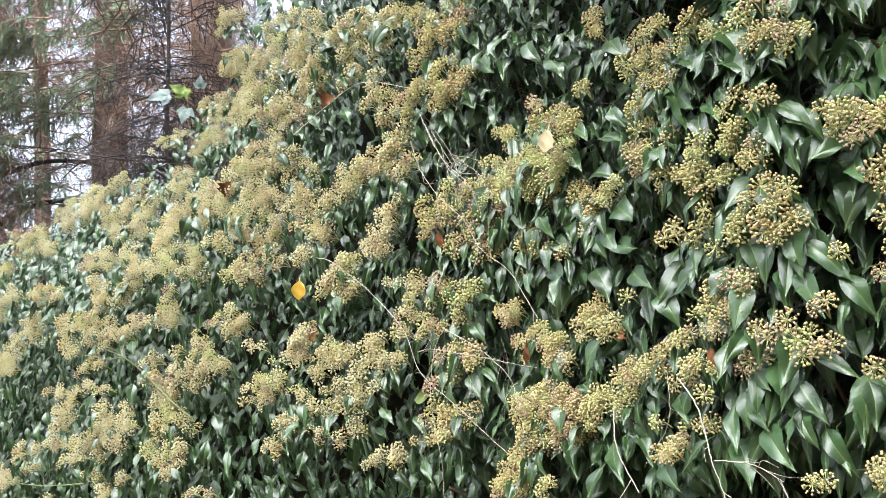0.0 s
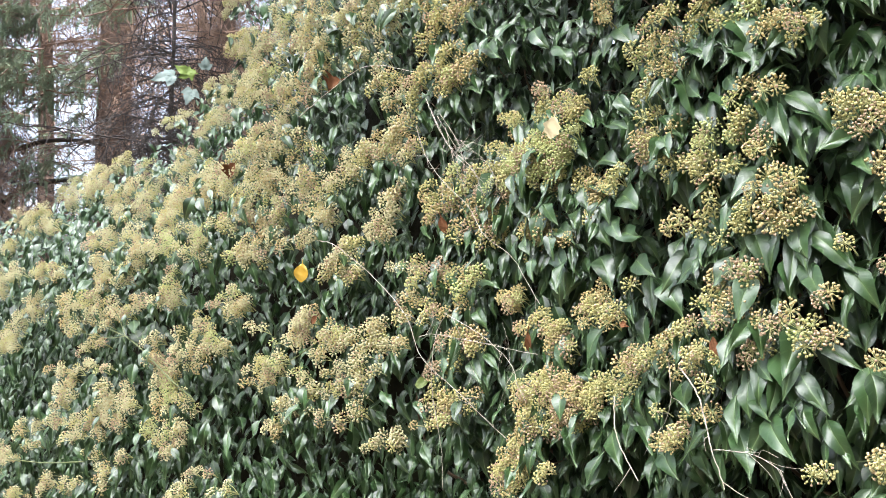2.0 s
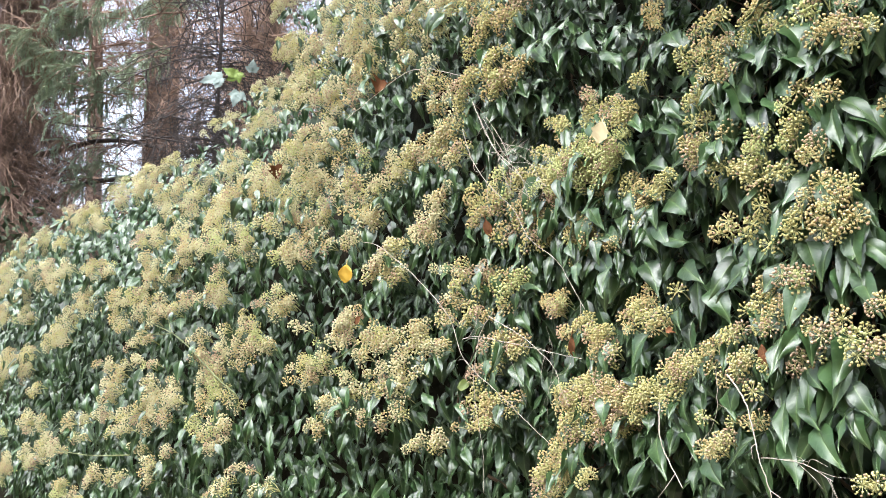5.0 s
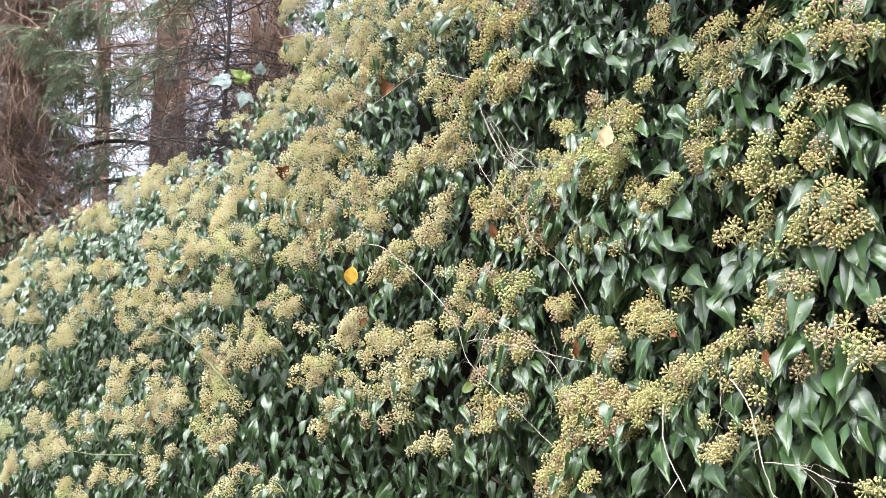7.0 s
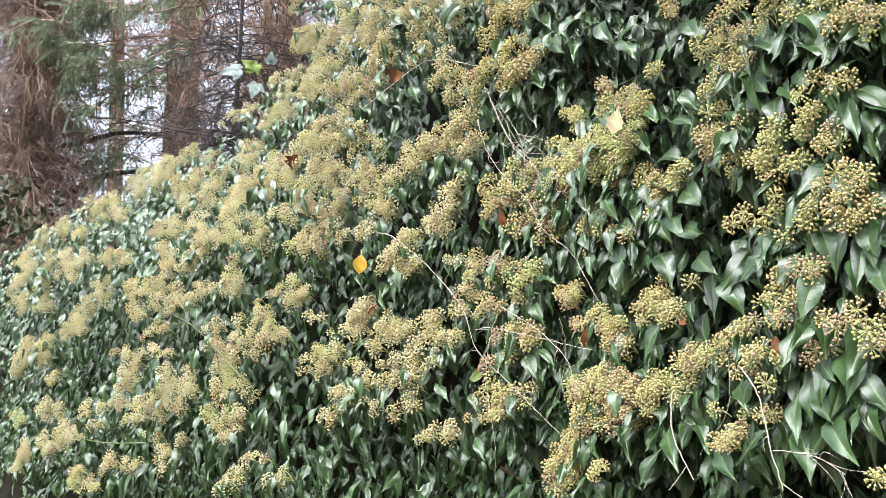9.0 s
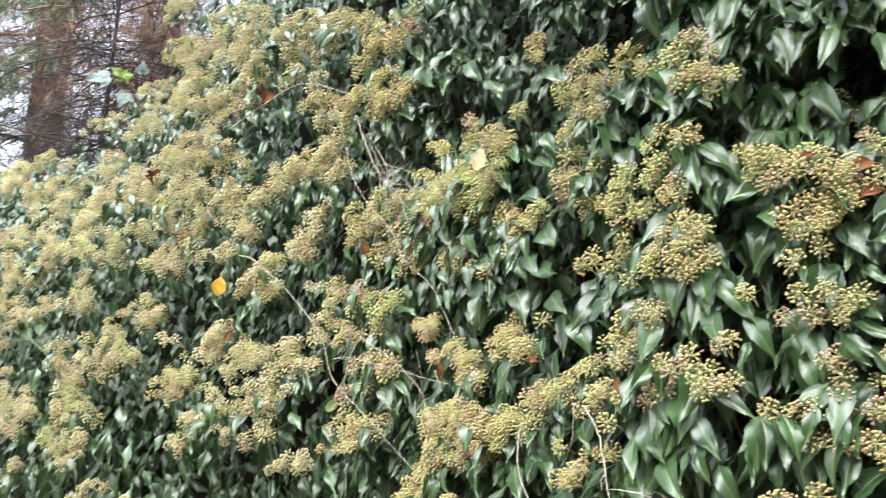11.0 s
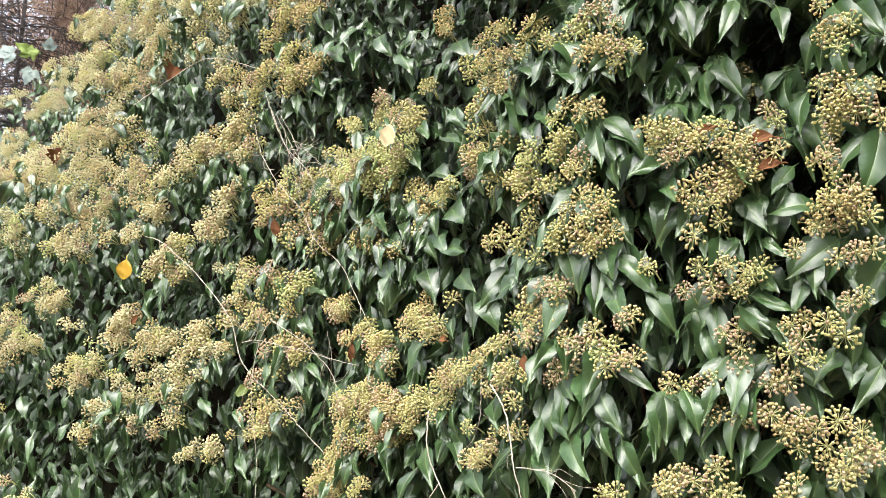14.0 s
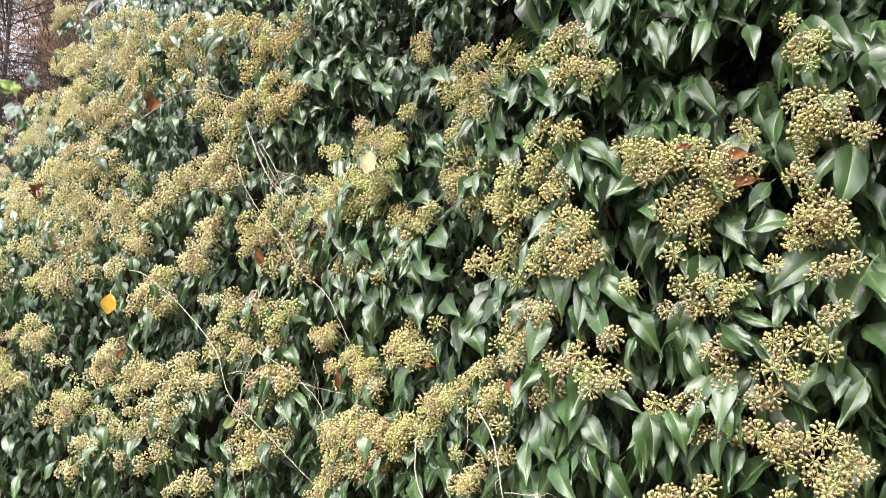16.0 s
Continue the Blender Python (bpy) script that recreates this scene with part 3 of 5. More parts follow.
CLEAR_LEAVES += [
    (0.116, 1.632, 0.103, 1.574), (0.127, 1.605, 0.115, 1.56), (0.127, 1.719, 0.115, 1.683), (0.134, 1.76, 0.151, 1.712),
    (0.137, 1.497, 0.125, 1.444), (0.137, 1.521, 0.149, 1.48), (0.144, 2.011, 0.126, 1.957), (0.145, 1.625, 0.154, 1.589),
    (0.147, 1.758, 0.181, 1.71), (0.147, 1.809, 0.206, 1.788), (0.157, 1.488, 0.156, 1.442), (0.169, 1.526, 0.176, 1.483),
    (0.187, 1.621, 0.192, 1.582), (0.187, 1.653, 0.16, 1.602), (0.189, 1.5, 0.179, 1.456), (0.199, 2.021, 0.206, 1.969),
    (0.226, 1.696, 0.177, 1.645), (0.226, 1.844, 0.221, 1.789), (0.227, 1.565, 0.176, 1.53), (0.229, 1.839, 0.221, 1.778),
    (0.23, 1.858, 0.181, 1.81), (0.232, 1.661, 0.212, 1.6), (0.235, 1.666, 0.221, 1.611), (0.236, 1.701, 0.234, 1.653),
]
CLEAR_LEAVES += [
    (0.237, 1.872, 0.195, 1.831), (0.238, 1.716, 0.23, 1.658), (0.24, 1.911, 0.255, 1.888), (0.25, 1.855, 0.264, 1.802),
    (0.251, 1.53, 0.221, 1.481), (0.251, 1.859, 0.258, 1.808), (0.252, 1.556, 0.269, 1.496), (0.257, 1.52, 0.222, 1.483),
    (0.262, 1.666, 0.25, 1.62), (0.268, 1.502, 0.251, 1.462), (0.277, 1.623, 0.276, 1.595), (0.303, 1.962, 0.346, 1.97),
    (0.308, 1.475, 0.258, 1.429), (0.31, 1.716, 0.287, 1.651), (0.314, 1.763, 0.328, 1.707), (0.317, 1.961, 0.25, 1.904),
    (0.321, 1.554, 0.285, 1.516), (0.323, 1.5, 0.297, 1.463), (0.334, 1.601, 0.336, 1.552), (0.334, 1.931, 0.306, 1.89),
    (0.335, 1.523, 0.337, 1.468), (0.361, 1.505, 0.349, 1.437), (0.366, 1.456, 0.328, 1.391), (0.378, 1.906, 0.368, 1.849),
]
CLEAR_LEAVES += [
    (0.39, 1.705, 0.362, 1.67), (0.397, 1.795, 0.423, 1.758), (0.4, 1.56, 0.371, 1.524), (0.402, 1.999, 0.335, 1.947),
    (0.417, 1.959, 0.378, 1.906), (0.418, 1.69, 0.462, 1.642), (0.431, 1.45, 0.464, 1.403), (0.436, 1.852, 0.474, 1.795),
    (0.438, 1.931, 0.433, 1.87), (0.477, 1.517, 0.451, 1.467), (0.5, 1.669, 0.452, 1.619), (0.525, 1.417, 0.487, 1.371),
    (0.562, 1.709, 0.491, 1.669), (0.573, 2.101, 0.534, 2.05), (0.583, 1.455, 0.533, 1.403), (0.588, 1.822, 0.506, 1.769),
    (0.588, 2.1, 0.605, 2.056), (0.591, 1.76, 0.524, 1.719), (0.61, 1.944, 0.529, 1.899), (0.622, 1.792, 0.579, 1.729),
    (0.641, 1.888, 0.541, 1.848), (0.644, 1.433, 0.617, 1.368), (0.652, 1.725, 0.603, 1.668), (0.654, 1.606, 0.684, 1.546),
]
CLEAR_LEAVES += [
    (0.655, 1.851, 0.57, 1.801), (0.657, 1.802, 0.622, 1.731), (0.678, 1.983, 0.589, 1.912), (0.679, 1.393, 0.698, 1.336),
    (0.709, 1.95, 0.664, 1.894), (0.711, 1.533, 0.67, 1.505), (0.722, 1.749, 0.707, 1.702), (0.741, 2.133, 0.697, 2.067),
    (0.758, 1.712, 0.767, 1.65), (0.767, 1.443, 0.746, 1.371), (0.767, 1.794, 0.675, 1.747), (0.769, 1.754, 0.728, 1.7),
    (0.799, 1.758, 0.81, 1.712), (0.81, 2.192, 0.762, 2.121), (0.901, 2.199, 0.867, 2.109), (0.933, 2.137, 0.96, 2.129),
    (0.934, 1.772, 0.938, 1.714), (0.964, 2.213, 0.912, 2.14), (1.003, 1.57, 0.928, 1.514), (1.007, 1.726, 0.917, 1.679),
    (1.014, 2.228, 0.961, 2.159), (1.024, 2.136, 0.959, 2.073), (1.025, 1.663, 0.97, 1.614), (1.04, 1.559, 1.004, 1.496),
]
CLEAR_LEAVES += [
    (1.066, 2.133, 1.044, 2.068), (1.072, 1.671, 1.075, 1.617), (1.105, 1.813, 1.075, 1.76), (1.12, 2.265, 1.112, 2.206),
    (1.143, 1.78, 1.109, 1.721), (1.199, 1.376, 1.113, 1.303), (1.219, 1.473, 1.13, 1.429), (1.332, 1.495, 1.239, 1.442),
    (1.42, 2.223, 1.354, 2.149), (1.434, 1.764, 1.438, 1.708), (1.44, 1.486, 1.343, 1.444), (1.442, 1.806, 1.318, 1.775),
    (1.468, 2.145, 1.471, 2.092), (1.532, 2.232, 1.451, 2.153), (1.564, 1.801, 1.517, 1.769), (1.597, 1.393, 1.6, 1.339),
    (1.642, 1.504, 1.57, 1.45), (1.746, 1.422, 1.756, 1.351), (1.839, 1.391, 1.804, 1.299), (1.876, 1.486, 1.824, 1.414),
    (1.903, 1.418, 1.912, 1.352), (2.004, 1.431, 2.005, 1.393), (2.169, 1.66, 2.084, 1.601), (2.209, 1.578, 2.208, 1.513),
]
CLEAR_LEAVES += [
    (2.261, 1.646, 2.274, 1.546),
]


def leaf_shape(across, along, width, fold, arch, wave, twist, seed):
    """Ivy blade of length 1: it leaves its stalk along +y and arches over towards -z; oval, drawn out to a drip tip, channelled at the midrib, with a waved rim."""
    r = np.random.default_rng(seed)
    v = np.linspace(0, 1, along)
    t = np.clip((v - 0.31) / 0.69, 0, 1)
    half = width * np.sin(np.pi / 2 * np.clip(v / 0.31, 0, 1)) ** 0.75 * (1 - t) ** 1.15 * (1 + 1.1 * t * (1 - t)) + 0.004
    slope = arch * (v - 0.15) - 0.9 * np.clip(v - 0.70, 0, 1) * r.uniform(-0.8, 2.4)
    step = np.concatenate([[0], np.full(along - 1, 1 / (along - 1))])
    Y0, Z0 = np.cumsum(np.cos(slope) * step), -np.cumsum(np.sin(slope) * step)
    U, V = np.meshgrid(np.linspace(-1, 1, across), v)
    side = U * half[:, None] * (1 + 0.06 * np.sin(V * 11 + 2 * np.sign(U) + seed))
    lift = fold * half[:, None] * (1.3 * np.abs(U) - 0.8 * U**2) * (1 - 0.4 * V)
    lift = lift + wave * np.sin(V * r.uniform(7, 10) + 2.4 * np.sign(U) + seed) * np.abs(U) ** 1.4 * np.sin(np.pi * np.clip(V, 0, 0.92)) ** 0.6
    turn = twist * (V - 0.3)
    X = side * np.cos(turn) - lift * np.sin(turn) + r.uniform(-0.16, 0.16) * V**2
    lift = lift * np.cos(turn) + side * np.sin(turn)
    Y = Y0[:, None] + lift * np.sin(slope)[:, None] - 0.07 * np.abs(U) * (1 - V) ** 3
    Z = Z0[:, None] + lift * np.cos(slope)[:, None]
    verts = np.stack([X, Y, Z], -1).reshape(-1, 3)
    i, j = np.meshgrid(np.arange(along - 1), np.arange(across - 1), indexing="ij")
    a = (i * across + j).ravel()
    f = tri(np.stack([a, a + 1, a + across + 1, a + across], 1))
    uv = np.stack([0.5 + U * half[:, None], V], -1).reshape(-1, 2)
    if across < 4 and along < 6:
        return verts, f, uv
    petiole, pf = tube([(0, 0.02, -0.004), (0, -0.14, -0.02), (0, -0.35, -0.10)], [0.013, 0.010], 3)
    return np.concatenate([verts, petiole]), np.concatenate([f, pf + len(verts)]), np.concatenate([uv, np.full((len(petiole), 2), 0.5)])


# half width, channel, arch, waved rim, twist
FORMS = [
    (0.200, 0.50, 0.95, 0.045, 0.3), (0.225, 0.38, 1.15, 0.055, -0.5), (0.175, 0.60, 0.75, 0.050, 0.7),
    (0.240, 0.36, 0.90, 0.065, -0.3), (0.190, -0.35, 1.25, 0.060, 0.6), (0.205, 0.55, 0.60, 0.080, -0.8),
    (0.165, 0.50, 1.10, 0.040, 0.3), (0.215, -0.30, 0.85, 0.070, -0.6), (0.230, 0.42, 1.35, 0.050, 0.5),
    (0.180, 0.65, 0.45, 0.065, 0.9), (0.210, 0.25, 1.50, 0.075, -0.7), (0.250, 0.40, 0.85, 0.045, 0.2),
]
NEAR_LEAVES = [leaf_shape(7, 9, *form, 11 + i) for i, form in enumerate(FORMS)]
MID_LEAVES = [leaf_shape(5, 7, *form, 21 + i) for i, form in enumerate(FORMS)]
FAR_LEAVES = [leaf_shape(3, 6, *form, 31 + i) for i, form in enumerate(FORMS)]
DEEP_LEAVES = [leaf_shape(3, 5, *form, 41 + i) for i, form in enumerate(FORMS)]


def turned(tip_way, facing):
    """Axes (columns x, y, z) with y along tip_way and z as near facing as may be."""
    y = tip_way / np.linalg.norm(tip_way)
    x = np.cross(y, facing)
    x /= np.linalg.norm(x) + 1e-9
    return np.stack([x, y, np.cross(x, y)], 1)


def view_way(s):
    """Which way the shoots at s face: out, and turned to fit the camera's view at the hedge's far end."""
    way = OUT3 - ALONG3 * 1.5 * float(np.clip((s - 0.6) / 1.6, 0, 1))
    return way / np.linalg.norm(way)


def across_way(s):
    """Level, and square to the way the shoots face."""
    return np.cross(view_way(s), UP3)


def hanging(r, s, lean=0.0, rise=0.0):
    """A way for an ivy leaf: it starts outwards from its shoot, its face up, and its arch lets the tip hang. lean, rise: which side of the shoot it grows on."""
    side = r.normal(0, 0.8 if r.random() < 0.28 else 0.36) + 0.8 * lean
    tip_way = UP3 * (0.45 * rise - r.uniform(0.25, 0.95)) + view_way(s) * r.uniform(0.35, 0.95) + across_way(s) * side
    facing = view_way(s) * r.uniform(0.2, 0.7) + UP3 * r.uniform(0.5, 1.1) + across_way(s) * (r.normal(0, 0.5) + 0.35 * side)
    return turned(tip_way, facing)


leaves = []
voids = np.array(VOIDS)
gaps = np.array(GAPS)
BACK = -1.35


def in_gap(s, z, n, reach):
    """Whether the place s, z, n lies in one of the openings along the camera's view."""
    k = n / BACK
    return bool(np.any(np.hypot(gaps[:, 0] + (gaps[:, 2] - gaps[:, 0]) * k - s, gaps[:, 1] + (gaps[:, 3] - gaps[:, 1]) * k - z) < reach))


heads_at = np.array([(s, z, r / 1000) for s, z, r in FLOWER_HEADS])
# leafy shoots without flowers, between the heads
bare = np.random.default_rng(9)
shoots = []
for s in np.arange(-0.85, 5.0, 0.12):
    for z in np.arange(0.9, 3.4, 0.12):
        q = np.array([s + bare.uniform(-0.05, 0.05), z + bare.uniform(-0.05, 0.05), 0.012])
        clear = np.hypot(heads_at[:, 0] - q[0], heads_at[:, 1] - q[1]) - heads_at[:, 2]
        if clear.min() > 0.035 and bare.random() < 0.8:
            shoots.append(q)
heads_at = np.concatenate([heads_at, shoots])


def grow(count, s0, s1, z0, z1, deep, seed):
    r = np.random.default_rng(seed)
    for _ in range(count):
        s, z = r.uniform(s0, s1), r.uniform(z0, z1)
        roof = top(s)
        if z > roof + 0.02:
            continue
        # shoots bear their leaves below and round the flower heads; between them the face falls back
        gap = np.hypot(heads_at[:, 0] - s, (heads_at[:, 1] - z - 0.035) * 0.8) - heads_at[:, 2]
        by = int(gap.argmin())
        proud = float(np.clip(1 - gap[by] / 0.075, 0, 1))
        far = float(np.clip((s - 1.0) / 0.6, 0, 1))
        pocket = noise.noise(Vector((s * (7.0 - 3.0 * far), z * 7.0, 2.0)))
        if r.random() < (0.45 + 0.2 * far if proud < 0.25 else 0.0) + (0.6 * (1 - proud) if pocket < -0.15 else 0.0):
            continue
        lean = proud * float(np.clip((s - heads_at[by, 0]) / 0.06, -1, 1)) * 0.60
        rise = proud * float(np.clip((z - heads_at[by, 1]) / 0.05, -0.4, 1))
        off = r.uniform(-deep, 0.0) * (1 - 0.45 * proud) - (0.115 + 0.08 * far) + (0.165 + 0.08 * far) * proud + 0.04 * noise.noise(Vector((s * 3.1, z * 3.1, 4.0))) + (0.07 + 0.10 * far) * min(pocket, 0.1)
        if np.any((voids[:, 0] - s) ** 2 + (voids[:, 1] - z) ** 2 < voids[:, 2] ** 2):
            if r.random() < 0.6:
                continue
            off -= 0.17
        if in_gap(s, z, float(face(s, z)) + off, 0.014) or in_gap(s, z - 0.03, float(face(s, z)) + off, 0.010):
            continue
        size = r.normal(0.060 if s < 0.35 else 0.052 if s < 1.6 else 0.049, 0.011)
        if z > roof - 0.12:
            off -= 0.12 * ((z - roof + 0.12) / 0.12) ** 2
        leaves.append((on_face(s, z, off) + UP3 * 0.02, hanging(r, s, lean, rise), float(np.clip(size, 0.032, 0.088)), s, z, off))


grow(11000, -0.75, 1.2, 1.05, 2.5, 0.15, 1)
grow(11500, 1.2, 4.5, 1.05, 3.2, 0.20, 2)
grow(1500, 4.5, 6.5, 0.8, 2.1, 0.10, 3)
grow(1900, -1.3, 4.5, 0.05, 1.05, 0.12, 4)
grow(2900, -1.3, 2.9, 2.5, 3.5, 0.14, 5)
grow(700, -1.3, -0.75, 1.05, 2.5, 0.12, 7)
grow(420, -0.15, 0.35, 1.92, 2.14, 0.12, 15)
# a deeper layer of small shaded leaves before the twigs
inside = np.random.default_rng(8)
for _ in range(17000):
    s, z = inside.uniform(-0.8, 4.8), inside.uniform(1.0, 2.9)
    off = inside.uniform(-0.40, -0.19 if s < 1.2 else -0.27)
    n = float(face(s, z)) + off
    if off > -0.30 and np.any((voids[:, 0] - s) ** 2 + (voids[:, 1] - z) ** 2 < (0.9 * voids[:, 2]) ** 2):
        continue
    if z < top(s) - 0.05 and (s < 1.2 or inside.random() < 0.7) and not in_gap(s, z, n, 0.016) and not in_gap(s, z - 0.03, n, 0.012):
        leaves.append((on_face(s, z, off), hanging(inside, s), inside.uniform(0.045, 0.07), s, z, off))
for s0, z0, r0 in VOIDS:
    for _ in range(int(500 * r0)):
        s, z = s0 + inside.normal(0, r0), z0 + inside.normal(0, r0)
        off = inside.uniform(-0.40, -0.31)
        if not in_gap(s, z, float(face(s, z)) + off, 0.016):
            leaves.append((on_face(s, z, off), hanging(inside, s), inside.uniform(0.04, 0.06), s, z, off))
# the back and the near end, which close the hedge
for _ in range(3600):
    s, z = inside.uniform(-1.3, 6.5), inside.uniform(0.05, 3.4)
    if z < top(s) and not in_gap(s, z, BACK, 0.06):
        leaves.append((place(s, BACK - 0.03 + inside.normal(0, 0.03), z), turned(-UP3 - OUT3 * inside.uniform(0, 0.5) + ALONG3 * inside.normal(0, 0.4), -OUT3 + UP3 * 0.5), inside.uniform(0.06, 0.09), s, z, -9))
for _ in range(900):
    z, n = inside.uniform(0.05, 3.4), inside.uniform(BACK, 0.1)
    leaves.append((place(-1.3 + inside.normal(0, 0.03), n, z), turned(-UP3 - ALONG3 * inside.uniform(0, 0.5) + OUT3 * inside.normal(0, 0.4), -ALONG3 + UP3 * 0.5), inside.uniform(0.06, 0.09), -1.3, z, -9))
# shoots standing up along the top and over the back
crest = np.random.default_rng(6)
for _ in range(2300):
    s = crest.uniform(-1.3, 6.5)
    back = crest.uniform(0, 1.3)
    z = top(s) + crest.normal(0.0, 0.03) - 0.05 * back
    way = turned(OUT3 * crest.normal(0.2, 0.6) + ALONG3 * crest.normal(0, 0.6) - UP3 * crest.uniform(0, 0.7), UP3 + OUT3 * crest.normal(0.2, 0.4))
    leaves.append((place(s, max(float(face(s, z)) - 0.05 - back, BACK), z), way, crest.uniform(0.045, 0.075), s, z, -back))

# leaves that can be told apart stand alone, the rest is one mass
order = sorted(range(len(leaves)), key=lambda i: -leaves[i][5])
single = [i for i in order if -0.35 < leaves[i][3] < 0.75 and 1.3 < leaves[i][4] < 2.25][: 300 - len(CLEAR_LEAVES)]
chosen = set(single)
near_mesh = [mesh_of("ivy_leaf", v, f, [LEAF_NEAR], None, uv, True, True) for v, f, uv in NEAR_LEAVES]


def lay_leaf(n, at, axes, size):
    ob = part_mesh("leaf", near_mesh[n % len(near_mesh)], hedge)
    m = Matrix([[*(axes[i] * size), at[i] - ROOT[i]] for i in range(3)] + [[0, 0, 0, 1]])
    ob.matrix_basis = m
    return ob


for n, i in enumerate(single):
    lay_leaf(n, *leaves[i][:3])
for n, (s0, z0, s1, z1) in enumerate(CLEAR_LEAVES):
    if s0 > 1.1:
        s1 = s0 + (s1 - s0) * 0.6
    a, c = on_face(s0, z0, 0.035), on_face(s1, z1, 0.05)
    lay = np.random.default_rng(400 + n)
    axes = turned(c - a, view_way(s0) * 0.8 + UP3 * lay.uniform(0.3, 0.8) + ALONG3 * lay.normal(0, 0.3))
    lift = turned(axes[:, 1] + axes[:, 2] * 0.42, axes[:, 2])
    lay_leaf(n, a, lift * np.array([lay.uniform(0.85, 1.1), 1, lay.uniform(0.6, 1.3)]), min(np.linalg.norm(c - a) * 1.08, 0.086 if s0 < 1.0 else 0.066))
mass, vary = Pile(), np.random.default_rng(14)
for i, (at, axes, size, s, z, off) in enumerate(leaves):
    if i in chosen:
        continue
    seen = 1.15 < z < 2.45
    v, f, uv = (NEAR_LEAVES if s < 0.7 and off > -0.05 and seen else DEEP_LEAVES if off < -0.12 or z < 1.1 else MID_LEAVES if s < 1.7 and off > -0.08 and seen else FAR_LEAVES)[i % len(FORMS)]
    form = np.array([vary.uniform(0.80, 1.15), 1.0, vary.uniform(0.6, 1.7)]) * size
    mass.add(v @ (axes * form).T + at - ROOT, f, 0, uv)
tagged(part_mesh("foliage", mass.mesh("foliage", [LEAF], True, True), hedge, "mass of glossy dark green hanging ivy leaves"), kind="stuff")

# ---- the hedge's inside: a closed bulk, near-black in place of shade, with a few holes, and woody stems ----
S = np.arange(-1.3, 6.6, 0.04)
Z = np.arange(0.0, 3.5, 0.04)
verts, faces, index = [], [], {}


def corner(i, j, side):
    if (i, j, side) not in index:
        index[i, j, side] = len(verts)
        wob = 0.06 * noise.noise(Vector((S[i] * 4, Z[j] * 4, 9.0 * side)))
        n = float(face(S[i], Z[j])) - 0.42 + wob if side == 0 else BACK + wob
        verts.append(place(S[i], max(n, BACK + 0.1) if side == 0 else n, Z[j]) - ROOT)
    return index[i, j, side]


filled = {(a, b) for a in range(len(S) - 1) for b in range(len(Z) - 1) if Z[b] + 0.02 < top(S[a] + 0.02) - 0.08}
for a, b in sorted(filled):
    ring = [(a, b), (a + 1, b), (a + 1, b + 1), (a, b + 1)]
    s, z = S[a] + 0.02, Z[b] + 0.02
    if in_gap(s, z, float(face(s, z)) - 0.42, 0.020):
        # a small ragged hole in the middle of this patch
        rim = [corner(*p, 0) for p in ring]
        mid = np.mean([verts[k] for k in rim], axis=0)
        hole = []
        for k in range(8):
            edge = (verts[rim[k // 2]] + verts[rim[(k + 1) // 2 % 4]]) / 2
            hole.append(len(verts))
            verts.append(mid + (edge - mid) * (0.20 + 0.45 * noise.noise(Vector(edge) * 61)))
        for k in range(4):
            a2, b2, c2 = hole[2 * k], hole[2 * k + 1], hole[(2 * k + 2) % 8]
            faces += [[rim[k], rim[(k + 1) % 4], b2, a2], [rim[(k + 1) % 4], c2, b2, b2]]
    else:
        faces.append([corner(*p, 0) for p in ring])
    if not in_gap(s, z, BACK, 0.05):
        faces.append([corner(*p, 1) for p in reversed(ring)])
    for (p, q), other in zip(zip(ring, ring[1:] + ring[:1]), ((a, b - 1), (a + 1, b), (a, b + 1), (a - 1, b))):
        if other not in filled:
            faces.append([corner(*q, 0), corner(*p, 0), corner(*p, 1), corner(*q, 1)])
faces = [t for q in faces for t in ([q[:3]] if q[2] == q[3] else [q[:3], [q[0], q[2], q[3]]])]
part_mesh("shaded_core", mesh_of("shaded_core", verts, faces, [INNER]), hedge, "closed bulk inside the ivy, coloured near-black in place of shade")
woody = np.random.default_rng(12)
for _ in range(90):
    s, z = woody.uniform(-0.6, 1.3), woody.uniform(1.1, 2.3)
    line = [(s, z)]
    for _ in range(4):
        line.append((line[-1][0] + woody.normal(0, 0.10), line[-1][1] + woody.uniform(0.04, 0.16)))
    pts = [on_face(a, min(b, top(a) - 0.1), woody.uniform(-0.34, -0.16)) - ROOT for a, b in line]
    v, f = tube(smooth_line(pts, 4), [woody.uniform(0.0015, 0.006), 0.0012], 5)
    part_mesh("stem", mesh_of("stem", v, f, [WOOD]), hedge)
tangle = np.random.default_rng(13)
twigs = Pile()
for _ in range(420):
    s, z = tangle.uniform(-0.3, 1.0), tangle.uniform(1.35, 2.2)
    a = on_face(s, z, tangle.uniform(-0.38, -0.16)) - ROOT
    way = tangle.normal(0, 1, 3) * np.array([1, 1, 0.8])
    way *= tangle.uniform(0.03, 0.10) / np.linalg.norm(way)
    twigs.add(*tube(smooth_line([a, a + way * 0.5 + tangle.normal(0, 0.008, 3), a + way], 3), [tangle.uniform(0.0008, 0.002), 0.0006], 3))
tagged(part_mesh("inner_tangle", twigs.mesh("inner_tangle", [WOOD]), hedge, "thin bare brown twigs inside the ivy"), kind="stuff")
bough = [on_face(s, z, -0.03 - 0.02 * k) - ROOT for k, (s, z) in enumerate([(0.539, 1.702), (0.499, 1.704), (0.436, 1.688), (0.400, 1.688), (0.33, 1.70)])]
v, f = tube(smooth_line(bough, 5), [0.004, 0.010, 0.012], 8)
part_mesh("bough", mesh_of("bough", v, f, [WOOD]), hedge, "bare brown woody ivy stem")


